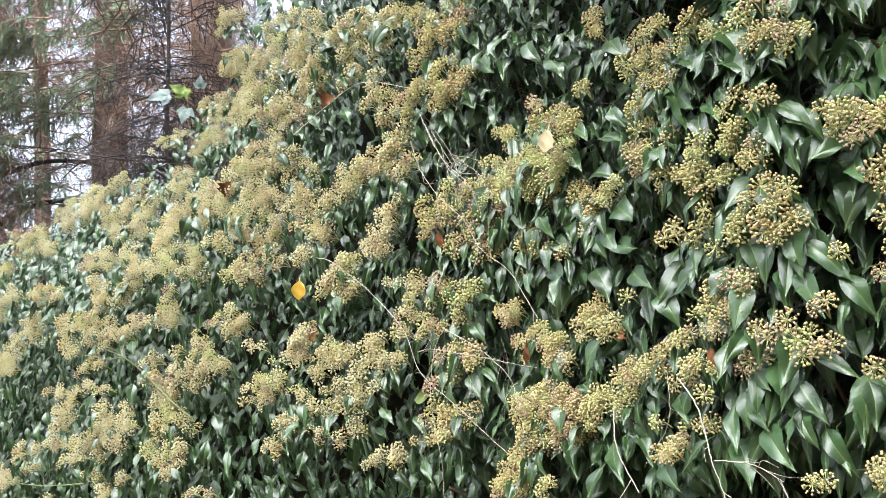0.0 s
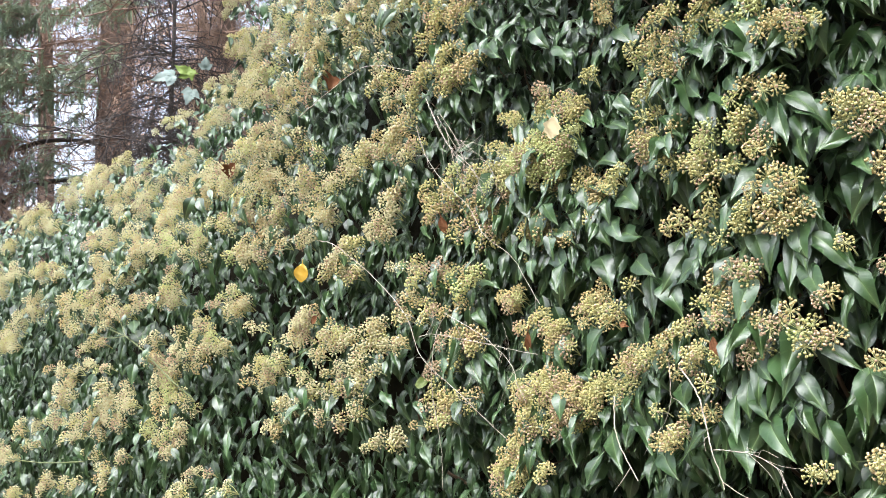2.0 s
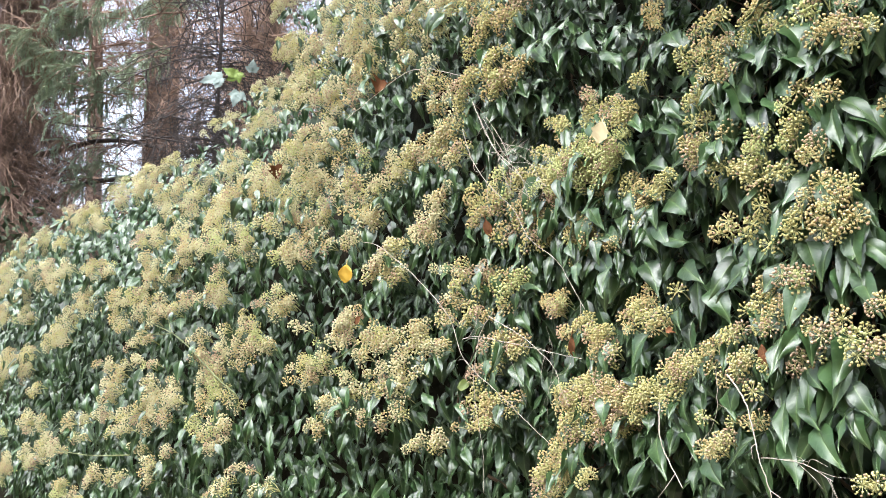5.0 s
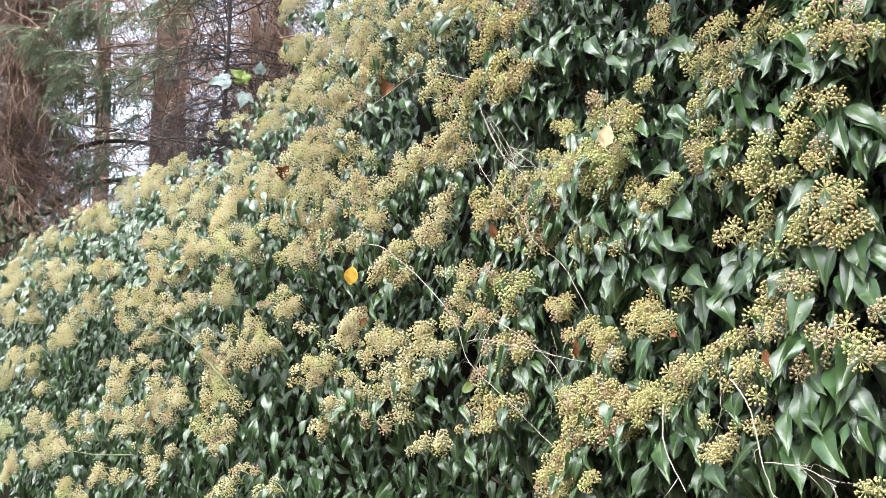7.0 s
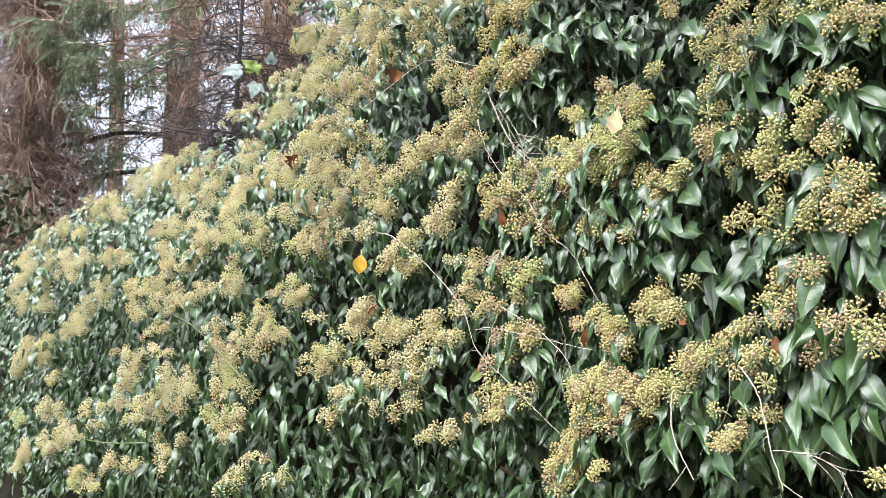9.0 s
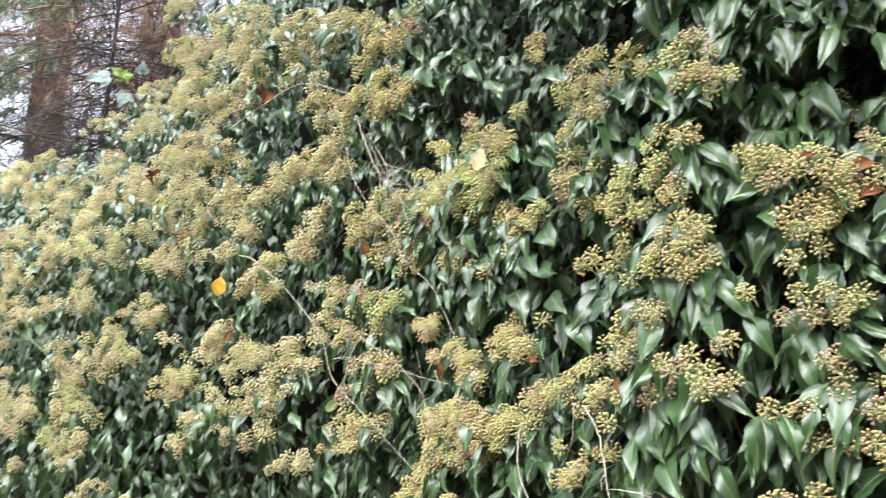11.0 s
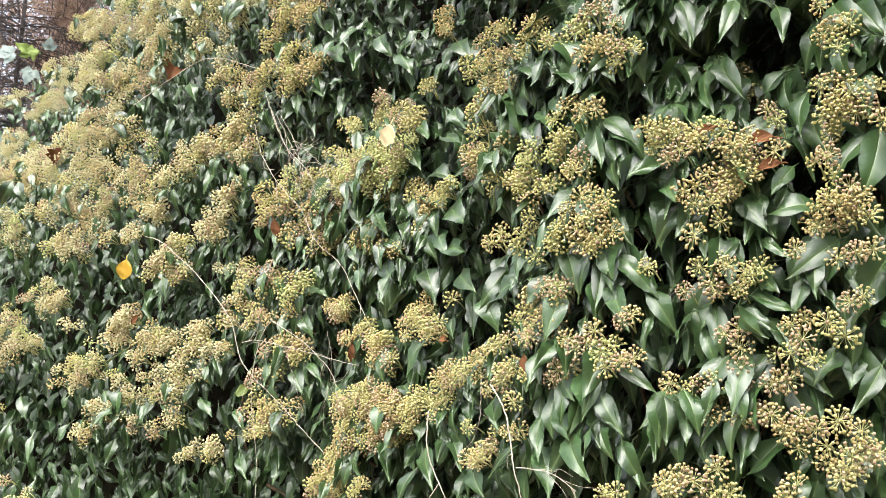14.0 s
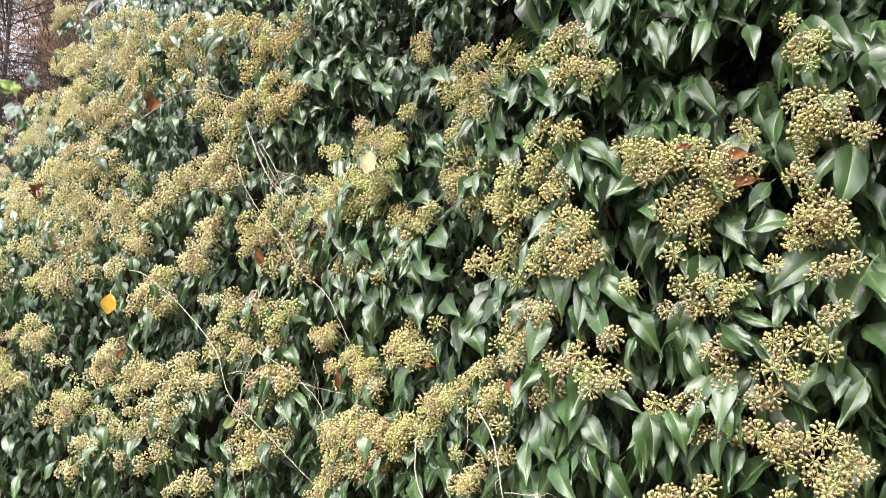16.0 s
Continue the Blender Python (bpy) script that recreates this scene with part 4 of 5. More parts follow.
# ---- flower heads ----
def berry(level):
    b = bmesh.new()
    if level > 1:
        bmesh.ops.create_uvsphere(b, u_segments=7, v_segments=4, radius=1.0)
        bmesh.ops.triangulate(b, faces=b.faces[:])
        b.verts.index_update()
    else:
        bmesh.ops.create_icosphere(b, subdivisions=level, radius=1.0)
    v = np.array([x.co[:] for x in b.verts])
    f = np.array([[x.index for x in y.verts] for y in b.faces])
    b.free()
    v[:, 2] = np.where(v[:, 2] > 0.55, 0.55 + (v[:, 2] - 0.55) * 0.6, v[:, 2])
    return v, f


def bud():
    v = np.array([(1, 0, 0), (-1, 0, 0), (0, 1, 0), (0, -1, 0), (0, 0, 0.9), (0, 0, -1)], float)
    return v, np.array([(0, 2, 4), (2, 1, 4), (1, 3, 4), (3, 0, 4), (2, 0, 5), (1, 2, 5), (3, 1, 5), (0, 3, 5)])


BALLS = {0: bud(), 1: berry(1), 2: berry(2)}


def umbel_shape(level, seed, count, ball):
    """Umbel of unit radius, axis +z: berries on thin stalks from one point."""
    r = np.random.default_rng(seed)
    bv, bf = BALLS[level]
    vs, fs, slots, n = [], [], [], 0
    for i in range(count):
        h = 1 - 1.45 * (i + 0.5) / count
        a = i * 2.39996 + r.normal(0, 0.15)
        way = np.array([np.sqrt(max(0, 1 - h * h)) * np.cos(a), np.sqrt(max(0, 1 - h * h)) * np.sin(a), h])
        end = way * r.uniform(0.82, 1.05)
        size = ball * r.uniform(0.88, 1.12)
        axes = turned(np.cross(way, [0.3, 0.5, 0.8]), way)
        v = bv * size @ axes.T + end
        vs.append(v), fs.append(bf + n), slots.append(np.full(len(bf), 2 if r.random() < 0.06 else 0))
        n += len(v)
        v, f = tube([way * 0.03, end * 0.93], [0.018, 0.022], 3) if level else (np.array([way * 0.03, end * 0.93 + axes[:, 0] * 0.028, end * 0.93 - axes[:, 0] * 0.028]), np.array([[0, 1, 2]]))
        vs.append(v), fs.append(f + n), slots.append(np.ones(len(f), int))
        n += len(v)
    return np.concatenate(vs), np.concatenate(fs), np.concatenate(slots)


NEAR_UMBELS = [umbel_shape(2, 50 + i, 23 + 3 * i, 0.130) for i in range(4)]
FAR_UMBELS = [umbel_shape(1, 60 + i, 26 + 2 * i, 0.145) for i in range(4)]
FINE_UMBELS = [umbel_shape(0, 70 + i, 16 + 2 * i, 0.205) for i in range(4)]
umbel_mesh = [[mesh_of("umbel", v, f, [b, STALK, BERRY[2]], sl) for v, f, sl in NEAR_UMBELS] for b in BERRY]
R_UMBEL = 0.0140
flowers = np.random.default_rng(21)
far_heads = Pile()
singles = 0
# smaller heads fill in round the large ones towards the hedge's far end
FILL = []
for s, z, r_mm in FLOWER_HEADS:
    for _ in range((2 if z > 1.7 else 1) if s > 1.7 else 1 if s > 0.7 or flowers.random() < 0.3 else 0):
        a = flowers.uniform(0, 6.283)
        d = (r_mm + 14) / 1000 * flowers.uniform(0.8, 1.3)
        FILL.append((s + d * np.cos(a) * 1.2, z + d * np.sin(a) * 0.7, flowers.uniform(11, 19)))
for s, z, r_mm in FLOWER_HEADS + FILL:
    size = r_mm / 1000
    near = s < 0.62
    count = max(1, int(round((1.9 if near else 2.0) * (size / R_UMBEL) ** 1.85)))
    kind = flowers.choice(4, p=[0.46, 0.36, 0.12, 0.06])
    if 0.66 < s < 0.90 and 1.88 < z < 1.965:
        kind = 3
    z = min(z, top(s) + 0.02)
    middle = on_face(s, z, (-0.07 if s > 0.0 and s < 0.2 and z > 1.86 else 0.055) if near else 0.065 if kind == 3 and s < 1.2 else 0.045)
    foot = middle - OUT3 * 0.035 - UP3 * 0.012
    pile, heads = Pile(), []
    for c in range(count):
        a = c * 2.39996 + flowers.uniform(0, 0.5)
        q = np.sqrt(c / max(1, count)) * size * 1.3 if count > 1 else 0
        at = middle + ALONG3 * q * np.cos(a) + UP3 * q * np.sin(a) * 0.85 + OUT3 * (0.004 - q * 0.35 + flowers.normal(0, 0.006))
        way = OUT3 * 0.7 + UP3 * 0.45 + (at - middle) / max(size, 0.01) * 0.5 + flowers.normal(0, 0.22, 3)
        axes = turned(np.cross(way, flowers.normal(0, 1, 3)), way)
        r_u = R_UMBEL * flowers.uniform(0.82, 1.15)
        tone = kind if flowers.random() < 0.72 else flowers.choice(3)
        if s > 1.2 and tone < 3 and flowers.random() < 0.6:
            tone = 4
        v, f = tube(smooth_line([foot, foot * 0.5 + at * 0.5 + UP3 * 0.004, at], 3), [0.0012, 0.0009], 3)
        if near:
            pile.add(v - foot, f)
            if singles < 300:
                heads.append((umbel_mesh[tone][flowers.integers(4)], Matrix([[*(axes[i] * r_u), at[i] - foot[i]] for i in range(3)] + [[0, 0, 0, 1]])))
                singles += 1
                continue
        else:
            far_heads.add(v - ROOT, f, 5)
        fv, ff, fs = (FAR_UMBELS if s < 0.95 else FINE_UMBELS)[flowers.integers(4)]
        far_heads.add(fv @ (axes * r_u).T + at - ROOT, ff, np.where(fs == 1, 5, np.where(fs == 2, 2, tone)))
    if near:
        head = part_mesh("flower_head", pile.mesh("flower_stalk", [STALK]), hedge)
        head.location = Vector(foot - ROOT)
        for shape, m in heads:
            part_mesh("umbel", shape, head).matrix_basis = m
tagged(part_mesh("flower_mass", far_heads.mesh("flower_mass", [*BERRY, STALK]), hedge, "dense yellow-green and ochre ivy flower heads"), kind="stuff")


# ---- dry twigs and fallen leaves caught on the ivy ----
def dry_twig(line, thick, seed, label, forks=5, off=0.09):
    """A bare pale stem held before the ivy, its line fitted to the camera's view, with short side twigs."""
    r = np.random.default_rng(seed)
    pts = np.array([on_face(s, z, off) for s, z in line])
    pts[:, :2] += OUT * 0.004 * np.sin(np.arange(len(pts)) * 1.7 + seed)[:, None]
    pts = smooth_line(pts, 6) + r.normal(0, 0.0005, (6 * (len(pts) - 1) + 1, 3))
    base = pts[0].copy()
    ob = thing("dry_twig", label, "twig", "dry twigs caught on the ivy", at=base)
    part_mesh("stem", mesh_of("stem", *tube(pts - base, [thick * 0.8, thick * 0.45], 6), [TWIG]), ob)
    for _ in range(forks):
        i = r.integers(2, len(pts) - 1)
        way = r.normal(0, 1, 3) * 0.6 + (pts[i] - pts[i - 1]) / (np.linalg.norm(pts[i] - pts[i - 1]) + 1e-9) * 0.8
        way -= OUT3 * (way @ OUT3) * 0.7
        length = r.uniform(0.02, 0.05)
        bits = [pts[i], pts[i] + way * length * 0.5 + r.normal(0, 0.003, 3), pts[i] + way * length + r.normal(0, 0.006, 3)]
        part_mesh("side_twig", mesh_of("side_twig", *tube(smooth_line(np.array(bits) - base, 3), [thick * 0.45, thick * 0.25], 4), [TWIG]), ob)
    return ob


# points moved out along the camera's lines of sight to clear the leaves
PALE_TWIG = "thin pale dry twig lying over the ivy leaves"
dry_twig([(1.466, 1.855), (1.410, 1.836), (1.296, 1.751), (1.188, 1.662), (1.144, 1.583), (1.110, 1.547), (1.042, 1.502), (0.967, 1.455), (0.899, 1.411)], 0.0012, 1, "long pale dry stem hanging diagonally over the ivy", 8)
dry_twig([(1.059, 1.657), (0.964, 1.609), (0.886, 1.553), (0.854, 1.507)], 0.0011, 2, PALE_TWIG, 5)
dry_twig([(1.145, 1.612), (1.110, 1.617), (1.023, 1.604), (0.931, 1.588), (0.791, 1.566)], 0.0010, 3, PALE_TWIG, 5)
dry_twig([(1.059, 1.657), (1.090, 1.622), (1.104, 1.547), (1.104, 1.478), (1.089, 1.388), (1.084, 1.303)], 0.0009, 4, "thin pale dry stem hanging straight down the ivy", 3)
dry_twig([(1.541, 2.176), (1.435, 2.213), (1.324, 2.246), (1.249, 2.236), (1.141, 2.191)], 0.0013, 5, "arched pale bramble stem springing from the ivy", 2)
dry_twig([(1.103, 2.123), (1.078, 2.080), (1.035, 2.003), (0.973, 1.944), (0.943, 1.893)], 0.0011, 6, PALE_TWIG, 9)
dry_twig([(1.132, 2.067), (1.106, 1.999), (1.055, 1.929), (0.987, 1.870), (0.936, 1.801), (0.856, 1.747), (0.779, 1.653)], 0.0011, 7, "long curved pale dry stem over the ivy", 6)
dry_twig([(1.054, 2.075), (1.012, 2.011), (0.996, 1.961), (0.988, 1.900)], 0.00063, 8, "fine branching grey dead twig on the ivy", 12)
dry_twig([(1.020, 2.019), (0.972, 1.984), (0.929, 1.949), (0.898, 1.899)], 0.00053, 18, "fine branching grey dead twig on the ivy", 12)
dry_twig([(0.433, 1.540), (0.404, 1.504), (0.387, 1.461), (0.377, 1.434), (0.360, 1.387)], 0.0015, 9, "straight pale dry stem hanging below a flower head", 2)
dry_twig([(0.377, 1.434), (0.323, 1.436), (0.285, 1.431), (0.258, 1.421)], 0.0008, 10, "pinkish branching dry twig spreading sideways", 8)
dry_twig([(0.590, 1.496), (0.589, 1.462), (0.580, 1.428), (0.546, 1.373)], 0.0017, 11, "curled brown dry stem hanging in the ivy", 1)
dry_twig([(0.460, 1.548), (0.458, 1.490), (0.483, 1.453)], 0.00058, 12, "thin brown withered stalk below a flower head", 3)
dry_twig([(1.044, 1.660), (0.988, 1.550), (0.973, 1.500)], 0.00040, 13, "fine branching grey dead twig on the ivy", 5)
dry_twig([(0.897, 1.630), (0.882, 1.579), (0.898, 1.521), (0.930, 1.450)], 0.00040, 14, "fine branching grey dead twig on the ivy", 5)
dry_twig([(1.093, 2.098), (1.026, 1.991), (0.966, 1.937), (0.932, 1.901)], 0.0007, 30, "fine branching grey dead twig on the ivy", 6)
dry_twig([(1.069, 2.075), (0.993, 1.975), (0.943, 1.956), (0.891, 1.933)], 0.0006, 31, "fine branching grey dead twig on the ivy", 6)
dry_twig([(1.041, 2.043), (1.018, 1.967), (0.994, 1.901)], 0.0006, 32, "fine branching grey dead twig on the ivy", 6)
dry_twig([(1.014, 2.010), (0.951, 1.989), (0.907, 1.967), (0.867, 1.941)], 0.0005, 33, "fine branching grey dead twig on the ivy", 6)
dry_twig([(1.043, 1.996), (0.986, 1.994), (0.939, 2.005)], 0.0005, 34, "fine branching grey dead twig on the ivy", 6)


def caught_leaf(name, s, z, length, tip, mat, label, seed, wide=0.36, curl=0.35, lobes=0.0, off=0.06, side=0.0):
    """A fallen leaf caught in the ivy: blade with curled rim, and a stalk."""
    r = np.random.default_rng(seed)
    v = np.linspace(0, 1, 14)
    half = wide * np.sin(np.pi * np.clip(v, 0.015, 0.985)) ** 0.7 * (1 + lobes * np.sin(v * 19 + 0.6))
    U, V = np.meshgrid(np.linspace(-1, 1, 9), v)
    X = U * half[:, None]
    Z = curl * X**2 * 2.6 - 0.35 * curl * V**2 + 0.03 * np.sin(V * 9 + U * 3 + seed)
    verts = np.stack([X, V - 0.5, Z], -1).reshape(-1, 3) * length
    i, j = np.meshgrid(np.arange(13), np.arange(8), indexing="ij")
    a = (i * 9 + j).ravel()
    axes = turned(ALONG3 * np.sin(tip) + UP3 * np.cos(tip) + OUT3 * r.uniform(-0.2, 0.2), view_way(s) + UP3 * 0.35 + ALONG3 * side)
    at = on_face(s, z, off)
    ob = thing(name, label, "leaf", at=at)
    part_mesh("blade", mesh_of("blade", verts @ axes.T, tri(np.stack([a, a + 1, a + 10, a + 9], 1)), [mat], uvs=np.stack([0.5 + X, V], -1).reshape(-1, 2)), ob)
    stalk = np.array([(0, -0.5, 0), (0.02, -0.62, -0.05), (0.05, -0.75, -0.15)]) * length
    part_mesh("leaf_stalk", mesh_of("leaf_stalk", *tube(stalk @ axes.T, [0.0012, 0.0009], 5), [mat]), ob)


caught_leaf("yellow_leaf", 1.569, 1.788, 0.046, 2.95, YELLOW, "bright yellow oval autumn leaf caught on the ivy", 1, 0.40, 0.2)
caught_leaf("pale_leaf", 0.704, 1.955, 0.038, 2.75, PALE, "pale cream withered leaf caught among flower heads", 2, 0.42, 0.15, 0.12, 0.10, -0.3)
caught_leaf("dead_leaf", 1.090, 1.846, 0.037, 3.3, BROWN, "russet brown dead leaf hanging in the ivy", 3, 0.26, 0.5)
caught_leaf("dead_leaf", 1.450, 2.243, 0.050, 1.9, BROWN, "curled russet maple leaf caught on the ivy", 4, 0.52, 0.6, 0.30)
caught_leaf("dead_leaf", 1.835, 2.089, 0.050, 2.4, BROWN, "russet brown dead leaf among flower heads", 5, 0.40, 0.7, 0.2)
caught_leaf("dead_leaf", 0.047, 1.792, 0.027, 1.55, BROWN, "orange-brown dead leaf lying under a flower head", 6, 0.30, 0.6)
caught_leaf("dead_leaf", 0.056, 1.824, 0.034, 1.45, BROWN, "orange-brown dead leaf lying over a flower head", 7, 0.26, 0.6)
caught_leaf("dead_leaf", 0.119, 1.840, 0.040, 1.6, BROWN, "narrow curled brown dead leaf", 8, 0.16, 0.8)
caught_leaf("dead_leaf", 1.526, 1.670, 0.028, 2.3, BROWN, "small orange-brown dead leaf", 9, 0.28, 0.4)
caught_leaf("dead_leaf", 0.382, 1.564, 0.030, 0.2, BROWN, "pinkish brown curled dead leaf standing upright", 10, 0.24, 0.8)
caught_leaf("dead_leaf", 0.583, 1.608, 0.016, 1.2, BROWN, "small russet dead leaf beside a flower head", 11, 0.35, 0.5)
caught_leaf("dead_leaf", 0.853, 1.587, 0.045, 3.0, BROWN, "pinkish brown curled dead leaf hanging", 12, 0.16, 0.9)
caught_leaf("lime_leaf", 1.175, 1.515, 0.036, 1.7, LIME, "yellowing green leaf turned flat to the light", 13, 0.36, 0.2)


# ---- bramble shoot above the hedge ----
shoot = thing("bramble_shoot", "thin bramble shoot with pale blue-green and lime leaves above the hedge", "plant", at=(-0.92, 4.2, 2.45))
SHOOT = np.array([-0.92, 4.2, 2.45])
stem = np.array([(-0.86, 4.10, 2.20), (-0.93, 4.12, 2.66), (-0.965, 4.14, 2.86), (-0.96, 4.14, 2.96), (-0.93, 4.14, 3.02)]) - SHOOT
part_mesh("stem", mesh_of("stem", *tube(smooth_line(stem, 5), [0.004, 0.002], 6), [WOOD]), shoot)
for (x, z), size, tip, mat in [((-1.06, 2.975), 0.125, (-1.0, -0.2), SAPLEAF), ((-0.985, 2.98), 0.095, (-0.8, 0.7), FRESH), ((-0.975, 3.00), 0.07, (0.1, -0.9), FRESH), ((-0.97, 2.90), 0.10, (-0.35, -0.9), SAPLEAF), ((-0.905, 3.01), 0.075, (0.05, 1), SAPLEAF)]:
    axes = turned(np.array([tip[0], -0.3, tip[1]]), np.array([0.1, -0.9, 0.5]))
    leaflets = Pile()
    for turn, k in ((0.0, 1.0), (1.0, 0.72), (-1.1, 0.68)):
        v, f, uv = leaf_shape(9, 15, 0.34, 0.35, 0.4, 0.05, 0.6, int(size * 1000) + int(turn * 3))
        v[:, 0] *= 1 + 0.16 * np.sin(v[:, 1] * 42)
        spin = np.array([[np.cos(turn), -np.sin(turn), 0], [np.sin(turn), np.cos(turn), 0], [0, 0, 1]])
        leaflets.add(v * k @ spin.T, f, 0, uv)
    me = leaflets.mesh("leaf", [mat])
    me.transform(Matrix([[*(axes[i] * size * 0.85), (np.array([x, 4.14, z]) - SHOOT)[i]] for i in range(3)] + [[0, 0, 0, 1]]))
    part_mesh("leaf", me, shoot)

# ---- spruces behind the hedge ----
def wander(r, start, way, length, steps, bend, sag):
    """A crooked line that sags."""
    p, out = np.array(start, float), [np.array(start, float)]
    d = np.array(way, float) / np.linalg.norm(way)
    for _ in range(steps):
        d = d + r.normal(0, bend, 3) - UP3 * sag
        d /= np.linalg.norm(d)
        p = p + d * length / steps
        out.append(p.copy())
    return np.array(out)


def bare_branch(r, sag, twigs, stout=1.0):
    """One bare branch of unit length along +x with hanging twigs: vertices and faces."""
    pile = Pile()
    limb = wander(r, (0, 0, 0), (1, 0, r.uniform(-0.1, 0.3)), 1.0, 6, 0.12, sag * 0.35)
    pile.add(*tube(limb, [0.0085 * stout, 0.004 * stout], 4))
    for _ in range(twigs):
        i = r.integers(1, len(limb))
        twig = wander(r, limb[i], r.normal(0, 1, 3) + UP3 * r.uniform(-0.8, 0.3), r.uniform(0.15, 0.5), 3, 0.24, sag)
        pile.add(*tube(twig, [0.0048 * stout, 0.003 * stout], 3))
        for _ in range(2):
            j = r.integers(1, len(twig))
            pile.add(*tube(wander(r, twig[j], r.normal(0, 1, 3) - UP3 * 0.3, r.uniform(0.08, 0.2), 1, 0.3, sag), [0.0033 * stout, 0.0026 * stout], 3))
    return np.concatenate(pile.v), np.concatenate(pile.f)


maker = np.random.default_rng(300)
STIFF = [bare_branch(maker, 0.10, 12) for _ in range(6)]
DROOPING = [bare_branch(maker, 0.32, 14) for _ in range(6)]
CURTAIN = [bare_branch(maker, 0.60, 22, 0.95) for _ in range(8)]


def dead_branches(pile, r, lean, forms, count, reach, z0, z1, spin):
    """Bare branches round a trunk."""
    for _ in range(count):
        a, z, k = r.uniform(*spin), r.uniform(z0, z1), reach * r.uniform(0.5, 1.15)
        c, s = np.cos(a) * k, np.sin(a) * k
        v, f = forms[r.integers(len(forms))]
        pile.add(v @ np.array([[c, s, 0], [-s, c, 0], [0, 0, k]]) + np.array([lean * z, 0, z]), f)


def needle_shoot(r):
    """A spruce shoot of unit length along +x set with needles."""
    pile = Pile()
    sh = wander(r, (0, 0, 0), (1, 0, 0), 1.0, 5, 0.10, 0.10)
    for _ in range(150):
        t = r.uniform(0.05, len(sh) - 1.01)
        j = int(t)
        p, ax = sh[j] + (sh[j + 1] - sh[j]) * (t - j), sh[j + 1] - sh[j]
        ax = ax / np.linalg.norm(ax)
        q = np.cross(ax, r.normal(0, 1, 3))
        q /= np.linalg.norm(q)
        w = np.cross(q, ax) * 0.018
        pile.add(np.array([p - w, p + w, p + q * 0.095 + ax * 0.07]), [[0, 1, 2]])
    return np.concatenate(pile.v), np.concatenate(pile.f), sh


SHOOTS = [needle_shoot(maker) for _ in range(8)]


def needle_spray(pile, twigs, r, start, end, shoots, size):
    """A spruce branch: side shoots set with needles all round, drooping."""
    line = smooth_line([start, (np.array(start) + end) / 2 + UP3 * 0.06, end], 6)
    twigs.add(*tube(line, [0.010, 0.004], 5))
    for k in range(shoots):
        i = r.integers(1, len(line))
        d = line[i] - line[i - 1]
        way = d / np.linalg.norm(d) * 0.7 + r.normal(0, 0.5, 3) - UP3 * 0.35
        x = way / np.linalg.norm(way)
        y = np.cross(UP3, x)
        y /= np.linalg.norm(y)
        axes = np.stack([x, y, np.cross(x, y)]) * size * r.uniform(0.5, 1.2)
        v, f, sh = SHOOTS[r.integers(8)]
        pile.add(v @ axes + line[i], f)
        twigs.add(*tube(sh @ axes + line[i], [0.004, 0.002], 3))


def spruce(name_label, x, y, lean, height, radius, seed, dead, sprays=(), dead_mat=None, bark=None, boughs=()):
    r = np.random.default_rng(seed)
    base = np.array([x, y, 0.0])
    tree = thing("spruce_tree", name_label, "tree", "spruces behind the hedge", at=base)
    zs = np.linspace(0, height, 26)
    line = np.stack([lean * zs + 0.03 * np.sin(zs * 0.9 + seed), 0.02 * np.cos(zs + seed), zs], 1)
    v, f = tube(line, [radius * 1.25, radius, radius * 0.85, radius * 0.6, 0.04], 18)
    swell = np.array([1 + 0.10 * noise.noise(Vector(p) * 7) for p in v])
    mid = np.repeat(line, 18, axis=0)
    part_mesh("trunk", mesh_of("trunk", mid + (v - mid) * swell[:, None], f, [bark or BARK]), tree)
    pile = Pile()
    for forms, count, reach, z0, z1, spin in dead:
        dead_branches(pile, r, lean, forms, count, reach, z0, z1, spin)
    tagged(part_mesh("dead_branch_mass", pile.mesh("dead_branch_mass", [dead_mat or DEADWOOD], False), tree, "tangle of bare brown hanging twigs"), kind="stuff")
    for pts, thick in boughs:
        part_mesh("bough", mesh_of("bough", *tube(smooth_line(np.array(pts) - base, 6), [thick, thick * 0.5], 8), [DARKWOOD]), tree, "dark bare curved bough")
    if sprays:
        green, twigs = Pile(), Pile()
        for start, end, shoots, size in sprays:
            needle_spray(green, twigs, r, np.array(start) - base, np.array(end) - base, shoots, size)
        tagged(part_mesh("needle_mass", green.mesh("needle_mass", [NEEDLE], False), tree, "blue-green needle sprays"), kind="stuff")
        tagged(part_mesh("spray_twig_mass", twigs.mesh("spray_twig_mass", [DEADWOOD]), tree), kind="stuff")
    return tree

ALL_ROUND = (0.0, 6.283)


def sprays_over(seed, count, x, y, z, length, shoots, size):
    """Drooping needle branches spread through a stretch of air."""
    r = np.random.default_rng(seed)
    out = []
    for _ in range(count):
        p = np.array([r.uniform(*x), r.uniform(*y), r.uniform(*z)])
        way = np.array([-r.uniform(0.4, 1.0), r.normal(0, 0.35), r.normal(-0.12, 0.16)]) * length * r.uniform(0.7, 1.3)
        out.append((tuple(p), tuple(p + way), shoots, size))
    return out


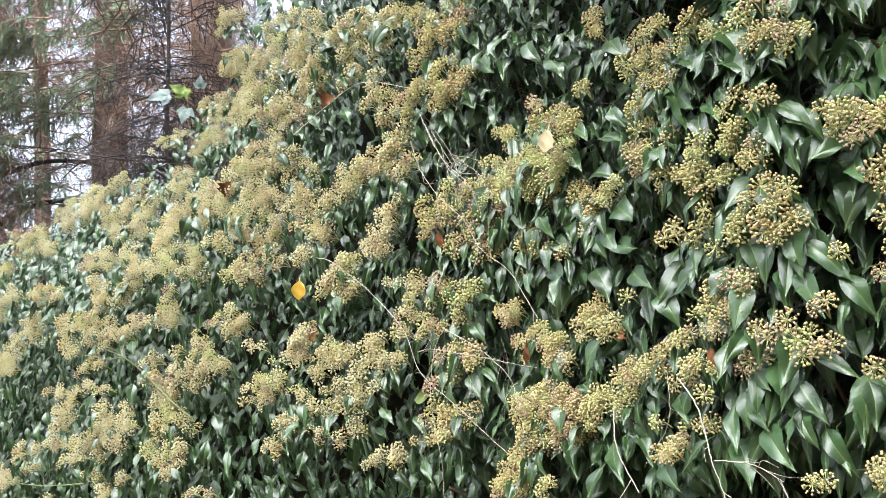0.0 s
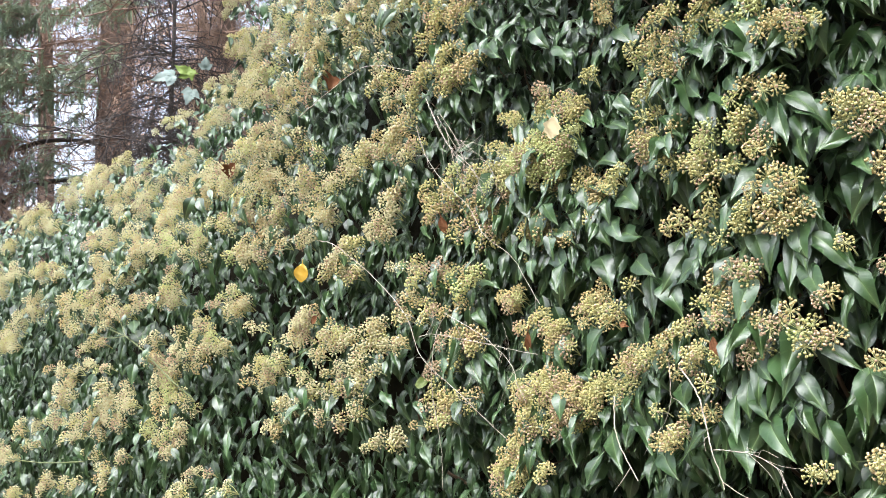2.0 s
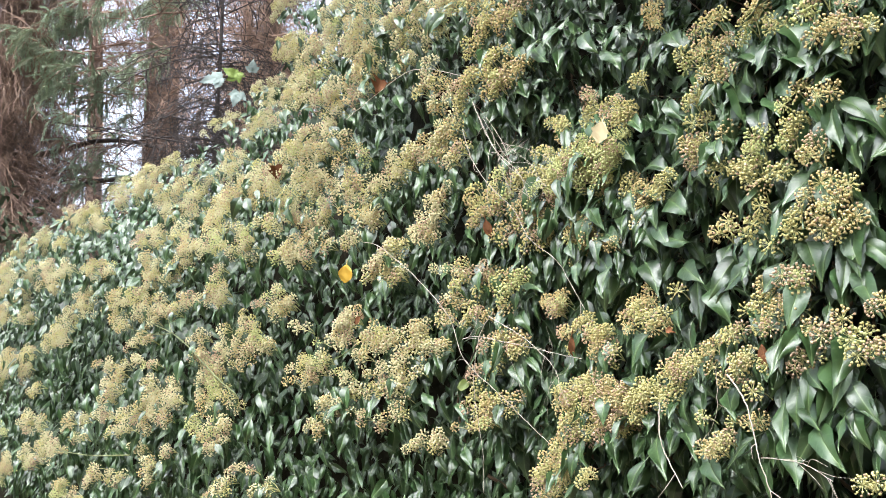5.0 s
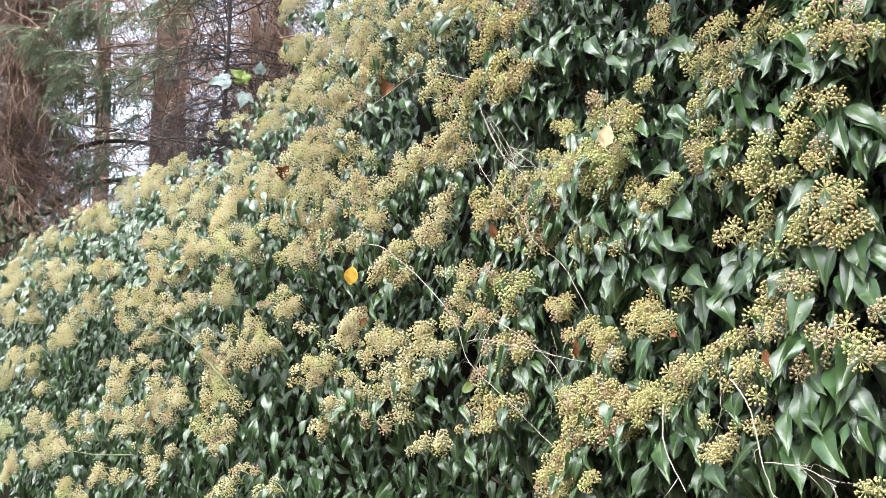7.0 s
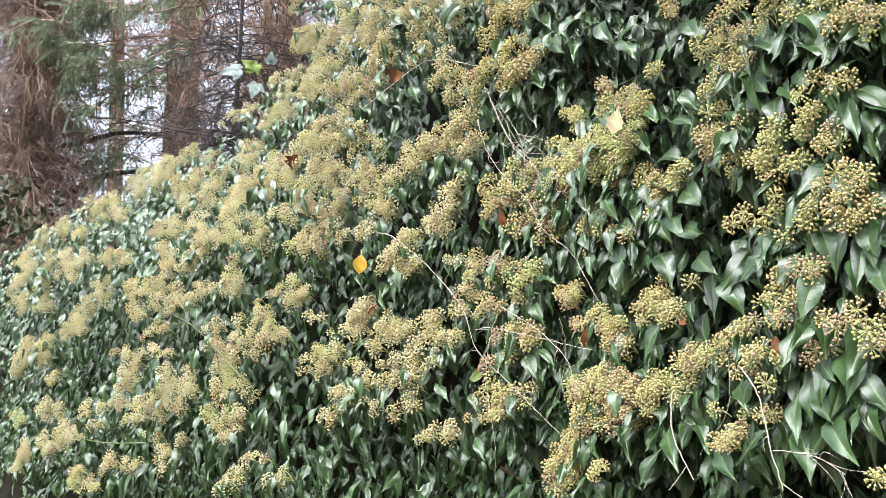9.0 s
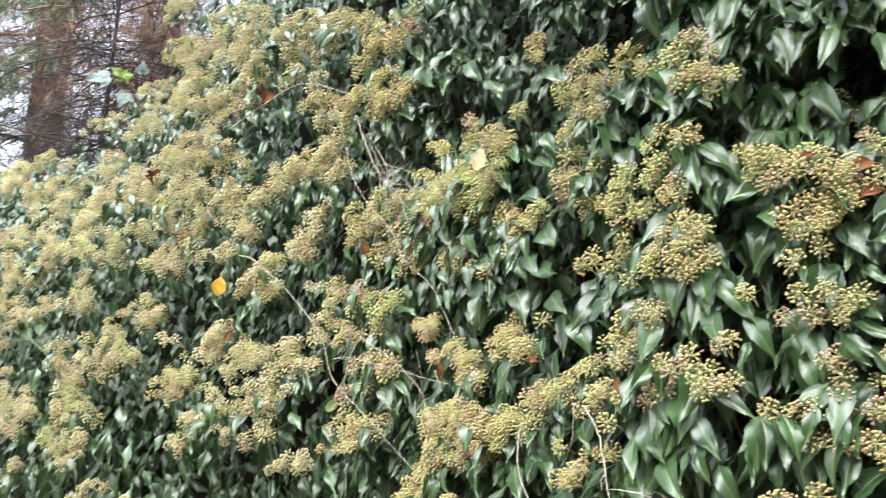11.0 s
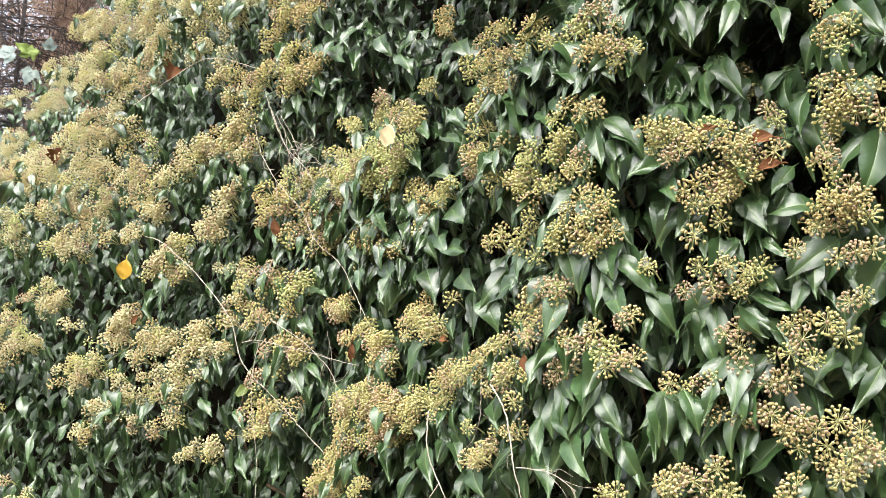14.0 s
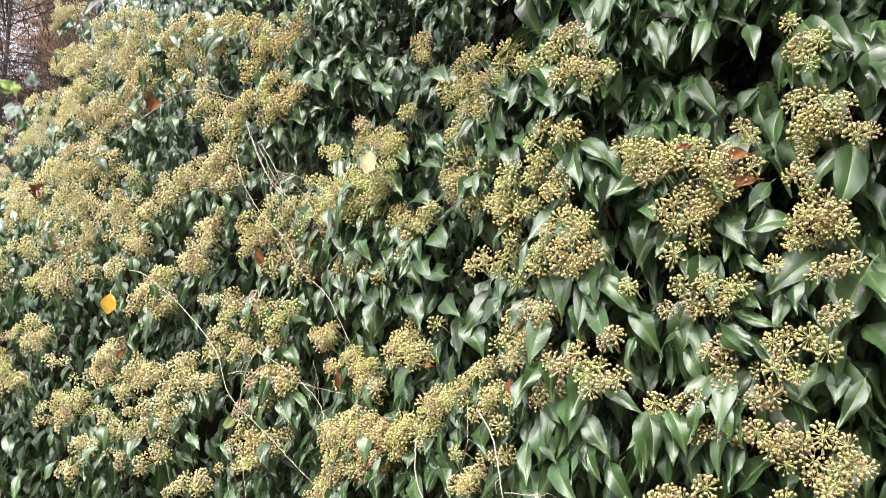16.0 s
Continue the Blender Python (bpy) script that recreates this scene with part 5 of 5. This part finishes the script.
spruce(
    "spruce with a shaggy brown trunk and blue-green sprays", -3.37, 10.45, 0.0, 15.0, 0.21, 101,
    [(CURTAIN, 380, 0.42, 2.6, 7.0, ALL_ROUND), (DROOPING, 60, 0.9, 2.6, 7.5, ALL_ROUND), (STIFF, 40, 1.7, 2.8, 8.0, ALL_ROUND)],
    sprays_over(1, 26, (-4.2, -2.3), (8.2, 9.2), (4.65, 5.75), 0.60, 24, 0.26)
    + sprays_over(2, 12, (-3.7, -2.9), (8.5, 9.3), (3.95, 4.75), 0.40, 16, 0.22)
    + sprays_over(3, 8, (-3.9, -3.3), (9.0, 9.6), (3.5, 4.1), 0.40, 14, 0.22),
    boughs=[([(-4.83, 9.75, 4.01), (-4.38, 9.75, 4.04), (-3.92, 9.73, 4.16), (-3.50, 9.80, 4.17), (-3.3, 10.3, 4.2)], 0.035), ([(-4.60, 9.83, 3.40), (-4.18, 9.81, 3.62), (-3.80, 9.79, 3.72), (-3.35, 10.3, 3.8)], 0.04)],
)
spruce(
    "distant spruce with a slim pale trunk and thin twigs", -5.60, 14.5, -0.045, 17.0, 0.13, 102,
    [(STIFF, 80, 1.7, 3.5, 9.5, ALL_ROUND), (DROOPING, 50, 0.7, 3.5, 9.0, ALL_ROUND)],
    sprays_over(4, 8, (-6.2, -4.8), (13.2, 14.2), (5.0, 7.4), 0.6, 14, 0.32),
)
spruce(
    "spruce shrouded in hanging reddish brown dead twigs", -4.72, 9.3, 0.0, 14.0, 0.10, 103,
    [(CURTAIN, 420, 0.95, 3.0, 7.6, ALL_ROUND), (DROOPING, 60, 1.1, 2.6, 7.0, ALL_ROUND)],
    sprays_over(5, 3, (-4.6, -4.0), (8.2, 8.6), (4.5, 5.5), 0.35, 14, 0.22), REDWOOD,
)
spruce(
    "slender dark spruce with a mesh of dead twigs", -1.93, 7.2, 0.012, 12.0, 0.016, 104,
    [(STIFF, 90, 0.9, 2.4, 5.8, ALL_ROUND), (DROOPING, 130, 0.6, 2.4, 4.3, ALL_ROUND)], (), DARKWOOD, DARKWOOD,
    boughs=[([(-2.59, 8.68, 4.49), (-2.36, 8.4, 4.43), (-2.07, 7.7, 4.2), (-1.80, 7.2, 3.95)], 0.02)],
)
spruce(
    "spruce with a brown trunk wrapped in dead twigs", -1.70, 8.6, 0.0, 14.0, 0.10, 105,
    [(CURTAIN, 330, 0.70, 2.6, 6.5, ALL_ROUND), (STIFF, 50, 1.4, 3.0, 6.5, ALL_ROUND)],
)
spruce(
    "far spruce with a bare trunk and thin grey twigs", -4.3, 19.0, 0.0, 18.0, 0.14, 107,
    [(STIFF, 85, 2.4, 4.0, 12.0, ALL_ROUND)],
)
spruce(
    "spruce with grey-brown dead twigs at the edge of the wood", -6.4, 10.4, 0.0, 15.0, 0.18, 108,
    [(CURTAIN, 130, 0.9, 3.0, 8.0, ALL_ROUND)], sprays_over(6, 6, (-6.6, -5.8), (9.4, 10.0), (4.4, 6.0), 0.5, 14, 0.28), REDWOOD,
)
# extra tree; its near-black twigs stand in for shade low in the wood
spruce(
    "added spruce with dense drooping twigs, near-black in place of shade", -5.6, 11.6, 0.0, 13.0, 0.09, 109,
    [(DROOPING, 120, 1.25, 2.2, 5.2, ALL_ROUND), (CURTAIN, 30, 0.9, 2.4, 5.0, ALL_ROUND)], (), DARKWOOD, DARKWOOD,
)


# ---- dark undergrowth beyond the hedge ----
def shrub(x, y, wide, tall, count, seed):
    r = np.random.default_rng(seed)
    base = np.array([x, y, 0.0])
    ob = thing("shrub", "dark green evergreen shrub in the shade of the spruces", "shrub", "shrubs under the spruces", at=base)
    for _ in range(7):
        v, f = tube(wander(r, (r.normal(0, 0.1), r.normal(0, 0.1), 0), (r.normal(0, 0.35), r.normal(0, 0.35), 1), tall * 0.85, 6, 0.12, 0.0), [0.025, 0.008], 6)
        part_mesh("limb", mesh_of("limb", v, f, [DARKWOOD]), ob)
    pile = Pile()
    for _ in range(count):
        d = r.normal(0, 1, 3)
        d /= np.linalg.norm(d)
        p = d * r.uniform(0.45, 1.0) ** 0.5 * np.array([wide, wide, tall * 0.5]) * (1 + 0.25 * noise.noise(Vector(d) * 2 + Vector((seed, 0, 0)))) + UP3 * tall * 0.52
        v, f, uv = FAR_LEAVES[r.integers(8)]
        pile.add(v @ (turned(r.normal(0, 1, 3) - UP3 * 0.5, UP3 + r.normal(0, 0.5, 3)) * r.uniform(0.08, 0.13)).T + p, f, 0, uv)
    tagged(part_mesh("crown", pile.mesh("crown", [FARGREEN]), ob), kind="stuff")


shrub(-4.3, 7.9, 0.9, 3.3, 2200, 201)
shrub(-5.4, 8.6, 1.0, 3.7, 2200, 202)
shrub(-3.2, 9.0, 0.8, 2.6, 1000, 203)


# ---- green flowering stems that stand clear of the hedge's face ----
for line, thick in [
    ([(1.913, 1.486), (1.976, 1.531), (2.108, 1.617), (2.195, 1.659)], 0.0028),
    ([(2.195, 1.659), (2.316, 1.693), (2.409, 1.717)], 0.0018),
    ([(2.195, 1.659), (2.294, 1.659), (2.446, 1.681)], 0.0018),
    ([(2.195, 1.659), (2.229, 1.710), (2.255, 1.736)], 0.0018),
    ([(2.407, 1.302), (2.651, 1.287), (2.891, 1.290)], 0.0028),
    ([(1.519, 1.608), (1.601, 1.574), (1.687, 1.561)], 0.0018),
]:
    v, f = tube(smooth_line([on_face(s, z, 0.07) - ROOT for s, z in line], 5), [thick * 0.8, thick * 0.5], 7)
    part_mesh("green_stem", mesh_of("green_stem", v, f, [GREENSTEM]), hedge, "fresh green flowering stem")
